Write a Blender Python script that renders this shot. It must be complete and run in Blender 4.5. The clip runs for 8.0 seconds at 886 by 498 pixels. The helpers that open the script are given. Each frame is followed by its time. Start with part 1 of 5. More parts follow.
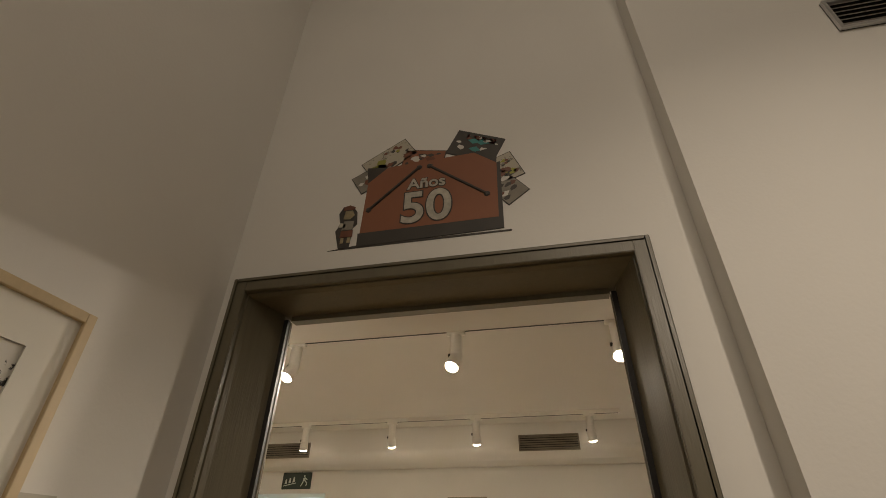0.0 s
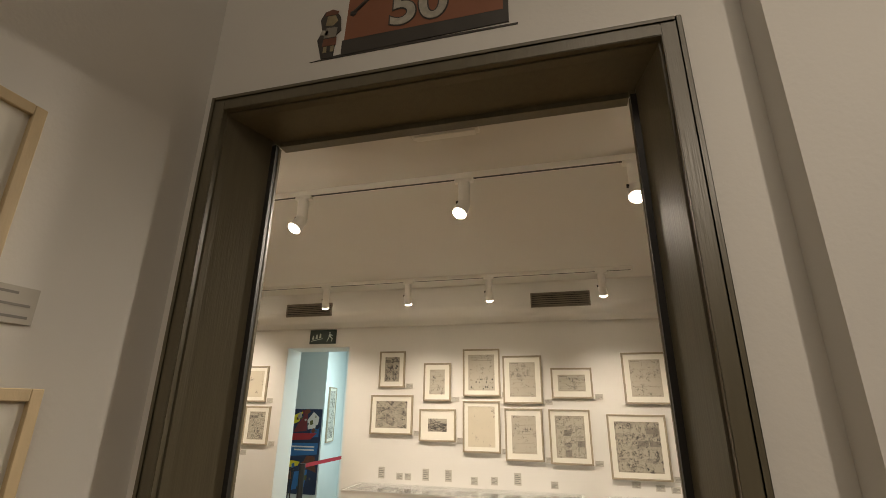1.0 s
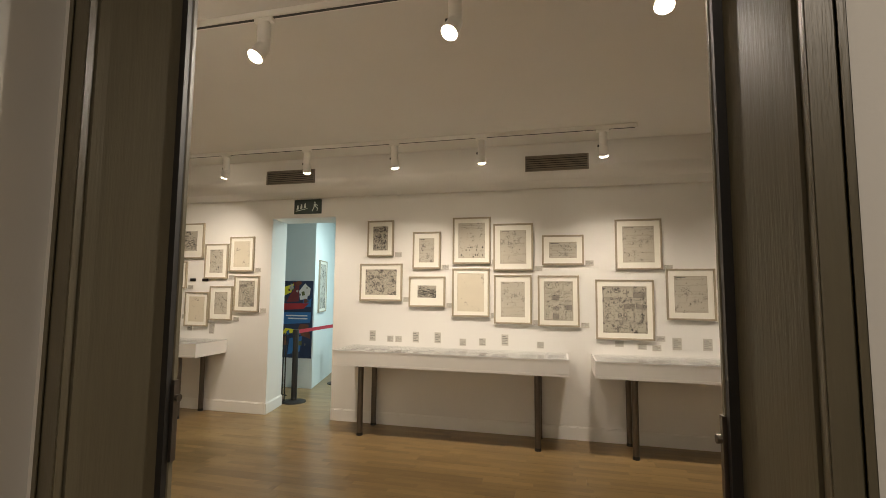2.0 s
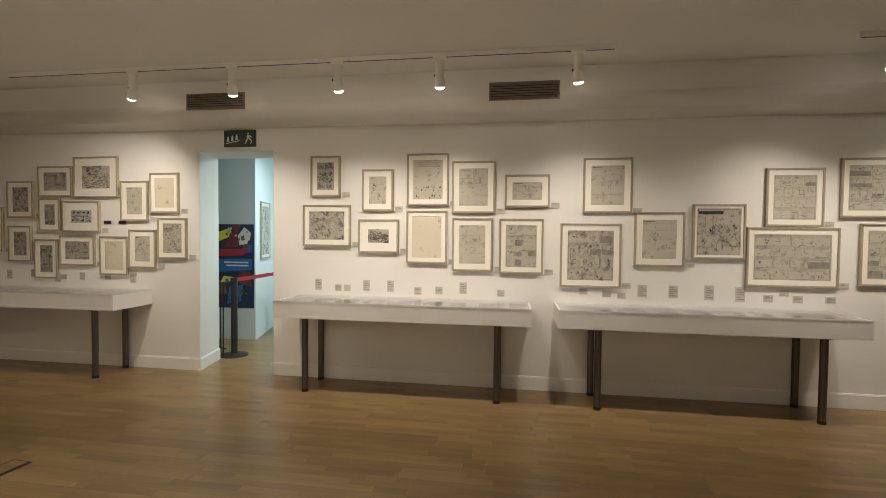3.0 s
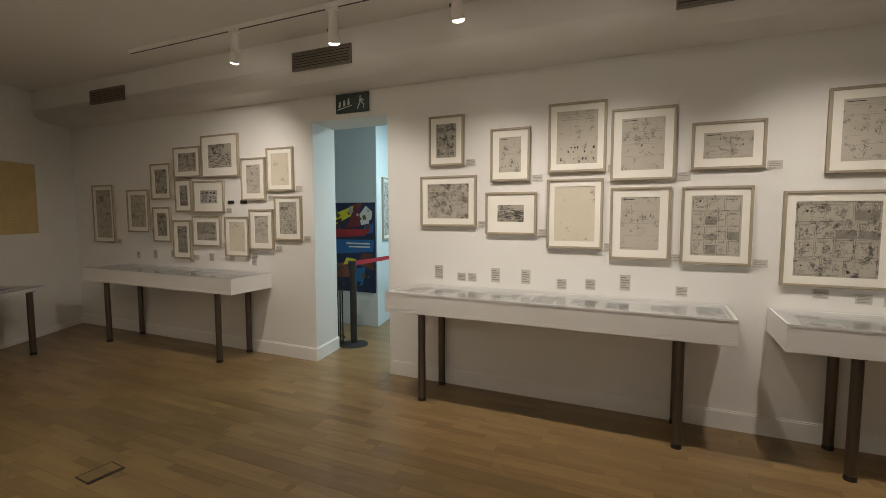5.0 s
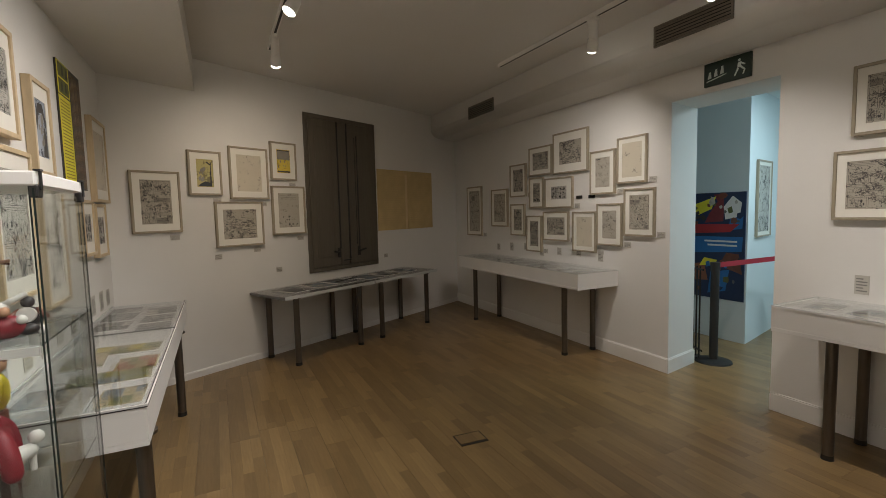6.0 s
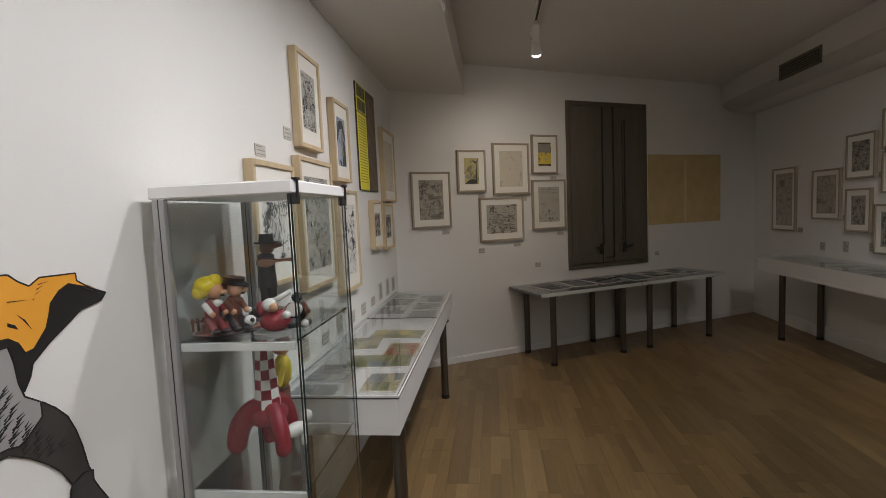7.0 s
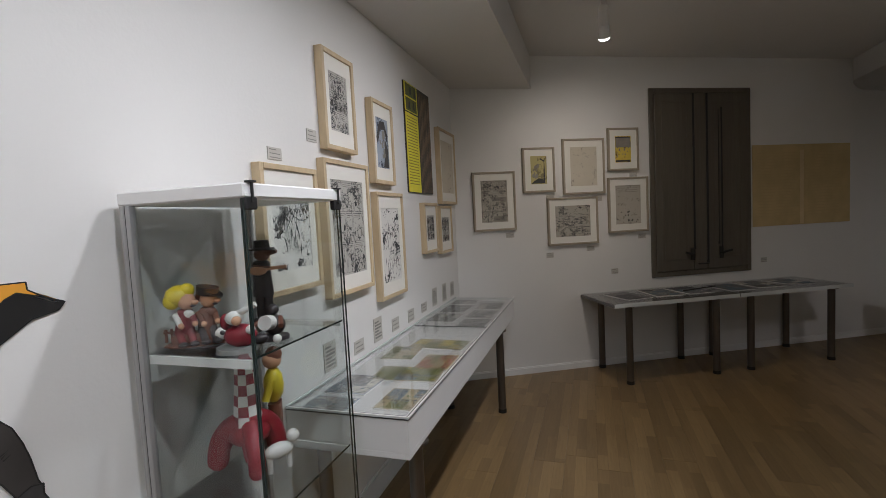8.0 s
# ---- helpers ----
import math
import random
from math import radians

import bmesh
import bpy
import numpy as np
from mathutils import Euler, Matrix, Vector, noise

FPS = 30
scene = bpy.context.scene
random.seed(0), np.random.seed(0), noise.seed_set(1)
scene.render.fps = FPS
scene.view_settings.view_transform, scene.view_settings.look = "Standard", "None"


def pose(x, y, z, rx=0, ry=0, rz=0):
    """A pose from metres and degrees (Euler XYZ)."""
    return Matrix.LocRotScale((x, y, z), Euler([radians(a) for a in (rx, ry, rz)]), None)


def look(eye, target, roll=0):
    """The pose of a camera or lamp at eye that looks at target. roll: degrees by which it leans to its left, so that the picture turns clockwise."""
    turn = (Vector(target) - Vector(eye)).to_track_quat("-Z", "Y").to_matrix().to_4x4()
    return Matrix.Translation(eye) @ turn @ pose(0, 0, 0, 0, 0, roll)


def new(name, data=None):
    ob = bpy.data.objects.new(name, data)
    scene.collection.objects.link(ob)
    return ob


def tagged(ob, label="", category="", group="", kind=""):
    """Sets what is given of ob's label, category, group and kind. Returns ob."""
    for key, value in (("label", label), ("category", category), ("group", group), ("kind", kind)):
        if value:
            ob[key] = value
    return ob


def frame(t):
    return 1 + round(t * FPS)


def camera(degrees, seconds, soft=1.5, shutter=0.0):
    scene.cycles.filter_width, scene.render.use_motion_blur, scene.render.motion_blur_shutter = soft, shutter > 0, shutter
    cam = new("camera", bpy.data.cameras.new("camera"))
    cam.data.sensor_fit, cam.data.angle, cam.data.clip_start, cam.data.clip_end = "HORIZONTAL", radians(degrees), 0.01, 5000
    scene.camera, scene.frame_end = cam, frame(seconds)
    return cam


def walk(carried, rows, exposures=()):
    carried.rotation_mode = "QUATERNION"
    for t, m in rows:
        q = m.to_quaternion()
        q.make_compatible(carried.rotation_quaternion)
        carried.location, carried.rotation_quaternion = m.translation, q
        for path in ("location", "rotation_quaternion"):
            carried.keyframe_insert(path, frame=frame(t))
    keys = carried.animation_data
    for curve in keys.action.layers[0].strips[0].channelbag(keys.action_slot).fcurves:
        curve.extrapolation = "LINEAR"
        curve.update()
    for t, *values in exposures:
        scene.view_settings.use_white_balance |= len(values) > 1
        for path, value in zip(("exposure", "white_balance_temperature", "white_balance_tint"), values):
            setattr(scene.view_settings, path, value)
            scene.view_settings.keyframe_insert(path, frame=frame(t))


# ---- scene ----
cam = camera(87.2, 8.0, 0.7)
METRES, EYE, TILT, LEAN, TURN = 3.2, 1.855, 0.0, 0.0, 12.6
ROWS = [
    (0.0, 0.0, 0.0, 0.0, -0.31, 33.1, -0.47),
    (0.5, 0.007, 0.0283, -0.0172, 0.89, 26.76, -0.53),
    (1.0, 0.0211, 0.0639, -0.0405, 2.21, 18.68, -0.63),
    (1.5, 0.0275, 0.1013, -0.0653, 2.21, 10.79, -0.45),
    (2.0, 0.0242, 0.1617, -0.0946, 1.14, 4.91, -0.48),
    (3.5, 0.0358, 0.3968, -0.1005, -5.39, -3.37, -0.51),
    (4.0, 0.0232, 0.4821, -0.1063, -5.29, -4.17, -0.5),
    (5.5, -0.0134, 0.6649, -0.0999, 30.31, -4.67, 0.72),
    (6.0, -0.0679, 0.6792, -0.1026, 51.52, -4.65, 1.38),
    (6.5, -0.1134, 0.6974, -0.0977, 69.26, -4.5, 2.05),
    (7.0, -0.1443, 0.735, -0.0968, 83.49, -4.54, 2.52),
    (7.5, -0.1681, 0.7969, -0.0916, 92.01, -4.38, 2.86),
    (8.0, -0.2027, 0.8294, -0.0986, 94.95, -3.82, 2.94),
]
EXPOSURES = [(0.0, 0.50, 7150, 9), (1.0, 0.36, 7100, 9), (1.5, 0.36, 7000, 9), (2.0, 0.42, 6900, 9), (4.0, 0.12, 6400, 9), (5.5, -0.16, 6250, 9.5), (6.5, -0.55, 5900, 10), (8.0, -0.69, 5400, 11)]
walk(cam, [(t, pose(0, 0, EYE, TILT, LEAN, TURN) @ pose(METRES * x, METRES * y, METRES * z, 90 + pitch, roll, yaw)) for t, x, y, z, yaw, pitch, roll in ROWS], EXPOSURES)

# ---- light ----
world = bpy.data.worlds.new("world")
scene.world = world
world.use_nodes = True
world.node_tree.nodes["Background"].inputs[0].default_value = (0.9, 0.95, 1.0, 1)
world.node_tree.nodes["Background"].inputs[1].default_value = 0.004
WARM = (1.0, 0.88, 0.765)
SPOT_POWER, NORTH_POWER = 124.0, 94.0
CORRIDOR_POWER, HALL_POWER, HALL_SIDE_POWER = 34.0, 13.0, 98.0


def lamp(name, kind, m, power, colour, size=0.06, cone=100.0, blend=0.7):
    data = bpy.data.lights.new(name, kind)
    data.energy, data.color = power, colour
    if kind == "SPOT":
        data.spot_size, data.spot_blend, data.shadow_soft_size = radians(cone), blend, size
    elif kind == "AREA":
        data.shape, data.size = "DISK", size
    else:
        data.shadow_soft_size = size
    ob = new(name, data)
    ob.matrix_world = m
    return ob


# ---- materials ----
def material(name, colour, rough=0.6, metal=0.0, vary=0.08, scale=6.0, bump=0.0, bump_scale=60.0, coat=0.0, stretch=None, random_value=0.0, emit=0.0):
    mat = bpy.data.materials.new(name)
    mat.use_nodes = True
    nt = mat.node_tree
    nodes, links = nt.nodes, nt.links
    b = nodes["Principled BSDF"]
    b.inputs["Roughness"].default_value, b.inputs["Metallic"].default_value = rough, metal
    b.inputs["Coat Weight"].default_value, b.inputs["Coat Roughness"].default_value = coat, 0.06
    co = nodes.new("ShaderNodeTexCoord")
    src = co.outputs["Object"]
    if stretch:
        mp = nodes.new("ShaderNodeMapping")
        mp.inputs["Scale"].default_value = stretch
        links.new(src, mp.inputs[0])
        src = mp.outputs[0]
    n1 = nodes.new("ShaderNodeTexNoise")
    n1.inputs["Scale"].default_value, n1.inputs["Detail"].default_value = scale, 6
    links.new(src, n1.inputs["Vector"])
    n2 = nodes.new("ShaderNodeTexNoise")
    n2.inputs["Scale"].default_value, n2.inputs["Detail"].default_value = scale * 0.13, 3
    links.new(src, n2.inputs["Vector"])
    add = nodes.new("ShaderNodeMath")
    links.new(n1.outputs[0], add.inputs[0])
    links.new(n2.outputs[0], add.inputs[1])
    last = add.outputs[0]
    if random_value:
        info = nodes.new("ShaderNodeObjectInfo")
        ma = nodes.new("ShaderNodeMath")
        ma.operation = "MULTIPLY_ADD"
        ma.inputs[1].default_value = random_value
        links.new(info.outputs["Random"], ma.inputs[0])
        links.new(last, ma.inputs[2])
        last = ma.outputs[0]
    ramp = nodes.new("ShaderNodeMapRange")
    ramp.inputs["From Min"].default_value, ramp.inputs["From Max"].default_value = 0.6, 1.4 + random_value
    ramp.inputs["To Min"].default_value, ramp.inputs["To Max"].default_value = 1 - vary, 1 + vary
    links.new(last, ramp.inputs["Value"])
    mul = nodes.new("ShaderNodeVectorMath")
    mul.operation = "SCALE"
    mul.inputs[0].default_value = colour
    links.new(ramp.outputs[0], mul.inputs["Scale"])
    links.new(mul.outputs[0], b.inputs["Base Color"])
    if bump:
        n3 = nodes.new("ShaderNodeTexNoise")
        n3.inputs["Scale"].default_value, n3.inputs["Detail"].default_value = bump_scale, 4
        links.new(src, n3.inputs["Vector"])
        bp = nodes.new("ShaderNodeBump")
        bp.inputs["Strength"].default_value, bp.inputs["Distance"].default_value = bump, 0.004
        links.new(n3.outputs[0], bp.inputs["Height"])
        links.new(bp.outputs[0], b.inputs["Normal"])
    if emit:
        b.inputs["Emission Color"].default_value = (*colour, 1)
        b.inputs["Emission Strength"].default_value = emit
    return mat


def glass_material(name, tint, shine):
    """A clear pane: mostly see-through, with a mirror gloss that grows at grazing angles."""
    mat = bpy.data.materials.new(name)
    mat.use_nodes = True
    nodes, links = mat.node_tree.nodes, mat.node_tree.links
    nodes.remove(nodes["Principled BSDF"])
    clear, gloss, mix = (nodes.new(k) for k in ("ShaderNodeBsdfTransparent", "ShaderNodeBsdfGlossy", "ShaderNodeMixShader"))
    clear.inputs[0].default_value = tint
    gloss.inputs["Roughness"].default_value = 0.02
    facing, power, scale = nodes.new("ShaderNodeLayerWeight"), nodes.new("ShaderNodeMath"), nodes.new("ShaderNodeMath")
    facing.inputs[0].default_value = 0.5
    power.operation, power.inputs[1].default_value = "POWER", 4.0
    scale.operation, scale.inputs[1].default_value, scale.inputs[2].default_value = "MULTIPLY_ADD", 0.75, shine
    links.new(facing.outputs["Facing"], power.inputs[0])
    links.new(power.outputs[0], scale.inputs[0])
    links.new(scale.outputs[0], mix.inputs[0])
    links.new(clear.outputs[0], mix.inputs[1])
    links.new(gloss.outputs[0], mix.inputs[2])
    links.new(mix.outputs[0], nodes["Material Output"].inputs[0])
    return mat


def page_material(name, paper, ink, amount, scale):
    """Old drawing paper with fine uneven pen work, too small to be read."""
    mat = material(name, paper, 0.7, vary=0.06, scale=5, coat=0.35)
    nodes, links = mat.node_tree.nodes, mat.node_tree.links
    b = nodes["Principled BSDF"]
    base = b.inputs["Base Color"].links[0].from_socket
    co = nodes.new("ShaderNodeTexCoord")
    info = nodes.new("ShaderNodeObjectInfo")
    shift = nodes.new("ShaderNodeVectorMath")
    shift.operation = "MULTIPLY_ADD"
    shift.inputs[0].default_value = (31.0, 17.0, 23.0)
    links.new(info.outputs["Random"], shift.inputs[1])
    links.new(co.outputs["Object"], shift.inputs[2])
    fine = nodes.new("ShaderNodeTexNoise")
    fine.inputs["Scale"].default_value, fine.inputs["Detail"].default_value = scale, 5
    fine.inputs["Distortion"].default_value = 1.5
    links.new(shift.outputs[0], fine.inputs["Vector"])
    broad = nodes.new("ShaderNodeTexNoise")
    broad.inputs["Scale"].default_value = scale * 0.22
    links.new(shift.outputs[0], broad.inputs["Vector"])
    add = nodes.new("ShaderNodeMath")
    links.new(fine.outputs[0], add.inputs[0])
    links.new(broad.outputs[0], add.inputs[1])
    step = nodes.new("ShaderNodeMapRange")
    step.inputs["From Min"].default_value, step.inputs["From Max"].default_value = 1.14 - amount, 1.2 - amount
    links.new(add.outputs[0], step.inputs["Value"])
    mix = nodes.new("ShaderNodeMix")
    mix.data_type = "RGBA"
    links.new(step.outputs[0], mix.inputs["Factor"])
    links.new(base, mix.inputs["A"])
    mix.inputs["B"].default_value = (*ink, 1)
    links.new(mix.outputs["Result"], b.inputs["Base Color"])
    return mat


def strip_floor(mat):
    """Lays the short strips of a three-strip oak board over the grain."""
    nodes, links = mat.node_tree.nodes, mat.node_tree.links
    b = nodes["Principled BSDF"]
    base = b.inputs["Base Color"].links[0].from_socket
    co, info, shift = nodes.new("ShaderNodeTexCoord"), nodes.new("ShaderNodeObjectInfo"), nodes.new("ShaderNodeVectorMath")
    shift.operation = "MULTIPLY_ADD"
    shift.inputs[0].default_value = (7.3, 0.0, 0.0)
    links.new(info.outputs["Random"], shift.inputs[1])
    links.new(co.outputs["Object"], shift.inputs[2])
    add = nodes.new("ShaderNodeVectorMath")
    add.inputs[1].default_value = (0.0, 0.095, 0.0)
    links.new(shift.outputs[0], add.inputs[0])
    strip = nodes.new("ShaderNodeTexBrick")
    strip.inputs["Color1"].default_value, strip.inputs["Color2"].default_value, strip.inputs["Mortar"].default_value = (0.76, 0.74, 0.72, 1), (1.20, 1.19, 1.16, 1), (0.72, 0.69, 0.66, 1)
    strip.inputs["Scale"].default_value, strip.inputs["Mortar Size"].default_value = 1.0, 0.0006
    strip.inputs["Brick Width"].default_value, strip.inputs["Row Height"].default_value = 0.46, 0.0633
    strip.offset = 0.37
    links.new(add.outputs[0], strip.inputs["Vector"])
    mul = nodes.new("ShaderNodeVectorMath")
    mul.operation = "MULTIPLY"
    links.new(base, mul.inputs[0])
    links.new(strip.outputs["Color"], mul.inputs[1])
    links.new(mul.outputs[0], b.inputs["Base Color"])


M = {}
M["wall"] = material("wall_paint", (0.745, 0.73, 0.695), 0.75, vary=0.025, scale=3, bump=0.12, bump_scale=90)
M["ceiling"] = material("ceiling_paint", (0.655, 0.635, 0.60), 0.8, vary=0.03, scale=2, bump=0.1)
M["corridor"] = material("corridor_paint", (0.70, 0.77, 0.785), 0.75, vary=0.03, scale=3, bump=0.1)
M["skirting"] = material("white_gloss", (0.8, 0.79, 0.76), 0.4, vary=0.03)
M["plank"] = material("oak_plank", (0.232, 0.155, 0.068), 0.30, vary=0.22, scale=9, bump=0.08, bump_scale=30, stretch=(0.7, 9, 9), random_value=0.3)
strip_floor(M["plank"])
M["underfloor"] = material("floor_base", (0.1, 0.06, 0.03), 0.8)
M["door"] = material("door_paint", (0.132, 0.116, 0.078), 0.36, vary=0.12, scale=7, bump=0.2, bump_scale=25, stretch=(8, 8, 0.6))
M["shutter"] = material("shutter_paint", (0.115, 0.098, 0.072), 0.55, vary=0.16, scale=7, bump=0.2, bump_scale=30, stretch=(9, 9, 0.7))
M["black"] = material("black_matt", (0.018, 0.017, 0.016), 0.5, vary=0.2)
M["steel"] = material("brushed_steel", (0.155, 0.135, 0.115), 0.36, metal=0.9, vary=0.15, scale=20, stretch=(6, 6, 0.5))
M["alu"] = material("grey_aluminium", (0.56, 0.56, 0.56), 0.35, metal=0.7, vary=0.08)
M["laminate"] = material("white_laminate", (0.80, 0.79, 0.765), 0.42, vary=0.03)
M["tray"] = material("grey_tray_board", (0.52, 0.52, 0.51), 0.5, vary=0.04)
M["glass"] = glass_material("clear_glass", (0.955, 0.972, 0.968, 1), 0.035)
M["lid"] = glass_material("lid_glass", (0.97, 0.98, 0.975, 1), 0.02)
M["lid_edge"] = material("pale_lid_edge", (0.66, 0.68, 0.66), 0.2, vary=0.05)
M["post"] = material("dull_grey_aluminium", (0.40, 0.40, 0.39), 0.4, metal=0.5, vary=0.1)
M["glass_edge"] = material("glass_edge", (0.018, 0.028, 0.025), 0.2, vary=0.1)
M["oak"] = material("pale_frame_wood", (0.56, 0.44, 0.27), 0.5, vary=0.14, scale=8, bump=0.1, stretch=(5, 5, 1.2))
M["greywood"] = material("grey_frame_wood", (0.35, 0.30, 0.215), 0.5, vary=0.16, scale=8, bump=0.1, stretch=(5, 5, 1.2))
M["mat"] = material("mat_board", (0.80, 0.775, 0.70), 0.75, vary=0.02, coat=0.3)
M["page"] = page_material("drawn_page", (0.46, 0.425, 0.35), (0.22, 0.20, 0.17), -0.01, 95)
M["page_dense"] = page_material("dense_page", (0.43, 0.395, 0.325), (0.10, 0.09, 0.08), 0.045, 80)
M["page_pale"] = page_material("pale_page", (0.60, 0.545, 0.43), (0.3, 0.27, 0.22), -0.06, 70)
M["page_white"] = page_material("white_page", (0.72, 0.70, 0.65), (0.03, 0.03, 0.03), 0.07, 48)
M["page_ink"] = page_material("inked_page", (0.52, 0.50, 0.45), (0.05, 0.05, 0.05), 0.035, 60)
M["page_yellow"] = page_material("yellow_page", (0.66, 0.50, 0.06), (0.15, 0.09, 0.02), 0.02, 30)
M["page_colour"] = page_material("coloured_page", (0.45, 0.42, 0.22), (0.25, 0.06, 0.03), 0.08, 28)
M["page_ochre"] = page_material("ochre_page", (0.48, 0.42, 0.17), (0.22, 0.19, 0.09), 0.0, 30)
M["page_blue"] = page_material("blue_page", (0.34, 0.38, 0.44), (0.05, 0.06, 0.09), 0.08, 30)
M["page_dark"] = page_material("dark_page", (0.27, 0.265, 0.255), (0.07, 0.07, 0.07), 0.04, 55)
M["page_warm"] = page_material("warm_page", (0.36, 0.335, 0.24), (0.10, 0.08, 0.04), 0.085, 45)
M["teal"] = material("printed_teal", (0.05, 0.24, 0.24), 0.6, vary=0.2)
M["olive"] = material("printed_olive", (0.30, 0.30, 0.06), 0.6, vary=0.3, scale=14)
M["tabletop"] = material("grey_table_board", (0.13, 0.125, 0.12), 0.45, vary=0.1, scale=5)
M["ink"] = material("black_ink", (0.045, 0.042, 0.04), 0.6, vary=0.3, coat=0.3)
M["ink_black"] = material("dense_black_ink", (0.014, 0.014, 0.015), 0.55, vary=0.3, coat=0.3)
M["fold"] = material("dark_curtain_print", (0.26, 0.19, 0.12), 0.6, vary=0.2)
M["wash"] = material("grey_wash", (0.25, 0.23, 0.195), 0.7, vary=0.3, scale=14, coat=0.3)
M["card"] = material("label_card", (0.62, 0.60, 0.56), 0.7, vary=0.04)
M["caption"] = material("caption_card", (0.50, 0.475, 0.42), 0.7, vary=0.06)
M["print"] = material("label_print", (0.24, 0.23, 0.21), 0.7, vary=0.2, scale=20)
M["kraft"] = material("kraft_paper", (0.56, 0.425, 0.20), 0.65, vary=0.16, scale=7)
M["fold_pale"] = material("pale_kraft_fold", (0.66, 0.52, 0.28), 0.65, vary=0.1)
M["slat"] = material("vent_metal", (0.20, 0.175, 0.14), 0.45, metal=0.4, vary=0.1)
M["lampbody"] = material("white_lamp_enamel", (0.78, 0.76, 0.72), 0.35, vary=0.03)
M["signgreen"] = material("dark_sign_plastic", (0.012, 0.03, 0.02), 0.35, vary=0.2)
M["signwhite"] = material("sign_white", (0.55, 0.62, 0.56), 0.5)
for name, tone in (("moss", (0.122, 0.133, 0.043)), ("rust", (0.216, 0.061, 0.032)), ("sand", (0.302, 0.252, 0.151)), ("ash", (0.14, 0.14, 0.137)), ("slate", (0.094, 0.13, 0.158)), ("mustard", (0.36, 0.288, 0.043)), ("bone", (0.46, 0.44, 0.38)), ("soot", (0.05, 0.047, 0.045))):
    M[name] = material("newsprint_" + name, tone, 0.6, vary=0.35, scale=45)
M["ash_pale"] = material("printed_pale_grey", (0.33, 0.325, 0.31), 0.55, vary=0.1)
M["yellow"] = material("printed_yellow", (0.80, 0.72, 0.04), 0.5, vary=0.06)
M["red"] = material("printed_red", (0.42, 0.03, 0.035), 0.5, vary=0.1)
M["blue"] = material("printed_blue", (0.03, 0.16, 0.42), 0.5, vary=0.1)
M["navy"] = material("printed_navy", (0.02, 0.035, 0.09), 0.5, vary=0.2)
M["orange"] = material("printed_orange", (0.80, 0.37, 0.03), 0.55, vary=0.06)
M["brick"] = material("printed_brick", (0.27, 0.105, 0.055), 0.6, vary=0.12, scale=4)
M["white"] = material("printed_white", (0.78, 0.77, 0.74), 0.55, vary=0.03)
M["belt"] = material("red_belt", (0.36, 0.015, 0.03), 0.7, vary=0.1)
M["charcoal"] = material("printed_charcoal", (0.05, 0.045, 0.04), 0.55, vary=0.25, scale=9)
M["toy_red"] = material("red_toy_resin", (0.24, 0.007, 0.020), 0.45, vary=0.2)
M["toy_maroon"] = material("maroon_toy_resin", (0.20, 0.03, 0.035), 0.45, vary=0.25, scale=20)
M["toy_brown"] = material("brown_toy_resin", (0.16, 0.06, 0.035), 0.4, vary=0.3, scale=18)
M["toy_yellow"] = material("yellow_toy_resin", (0.78, 0.62, 0.03), 0.35, vary=0.06)
M["toy_white"] = material("white_toy_resin", (0.76, 0.74, 0.70), 0.35, vary=0.06)
M["toy_skin"] = material("tan_toy_resin", (0.62, 0.34, 0.20), 0.4, vary=0.1)
M["toy_dark"] = material("dark_toy_resin", (0.035, 0.028, 0.03), 0.4, vary=0.2)
M["lampgrey"] = material("grey_toy_base", (0.22, 0.22, 0.21), 0.4, vary=0.1)
M["glow"] = material("lamp_glow", (1.0, 0.90, 0.74), 0.5, vary=0.0, emit=30.0)


# ---- building helpers ----
def add_box(bm, lo, hi, index=0):
    r = bmesh.ops.create_cube(bm, size=1)
    size, mid = [b - a for a, b in zip(lo, hi)], [(a + b) / 2 for a, b in zip(lo, hi)]
    bmesh.ops.transform(bm, matrix=Matrix.Translation(mid) @ Matrix.Diagonal((*size, 1)), verts=r["verts"])
    for v in r["verts"]:
        for f in v.link_faces:
            f.material_index = index
    return r["verts"]


def add_tube(bm, a, b, r0, r1=None, segs=14):
    a, b = Vector(a), Vector(b)
    r = bmesh.ops.create_cone(bm, cap_ends=True, segments=segs, radius1=r0, radius2=r0 if r1 is None else r1, depth=(b - a).length)
    turn = (b - a).to_track_quat("Z", "Y").to_matrix().to_4x4()
    bmesh.ops.transform(bm, matrix=Matrix.Translation((a + b) / 2) @ turn, verts=r["verts"])
    return r["verts"]


def add_ball(bm, c, r, squash=(1, 1, 1), sub=2):
    o = bmesh.ops.create_icosphere(bm, subdivisions=sub, radius=r)
    bmesh.ops.transform(bm, matrix=Matrix.Translation(c) @ Matrix.Diagonal((*squash, 1)), verts=o["verts"])
    return o["verts"]


def add_shape(bm, pts, y0, y1):
    """A flat outline in x and z, given thickness from y0 (back) to y1 (front)."""
    back = [bm.verts.new((x, y0, z)) for x, z in pts]
    front = [bm.verts.new((x, y1, z)) for x, z in pts]
    n = len(pts)
    faces = [bm.faces.new(front), bm.faces.new(back[::-1])]
    faces += [bm.faces.new((back[i], back[(i + 1) % n], front[(i + 1) % n], front[i])) for i in range(n)]
    bmesh.ops.recalc_face_normals(bm, faces=faces)


def soften(bm, width=0.003, segs=1):
    bmesh.ops.bevel(bm, geom=[e for e in bm.edges if e.is_manifold and e.calc_face_angle(0) > 0.6], offset=width, segments=segs, affect="EDGES", clamp_overlap=True)


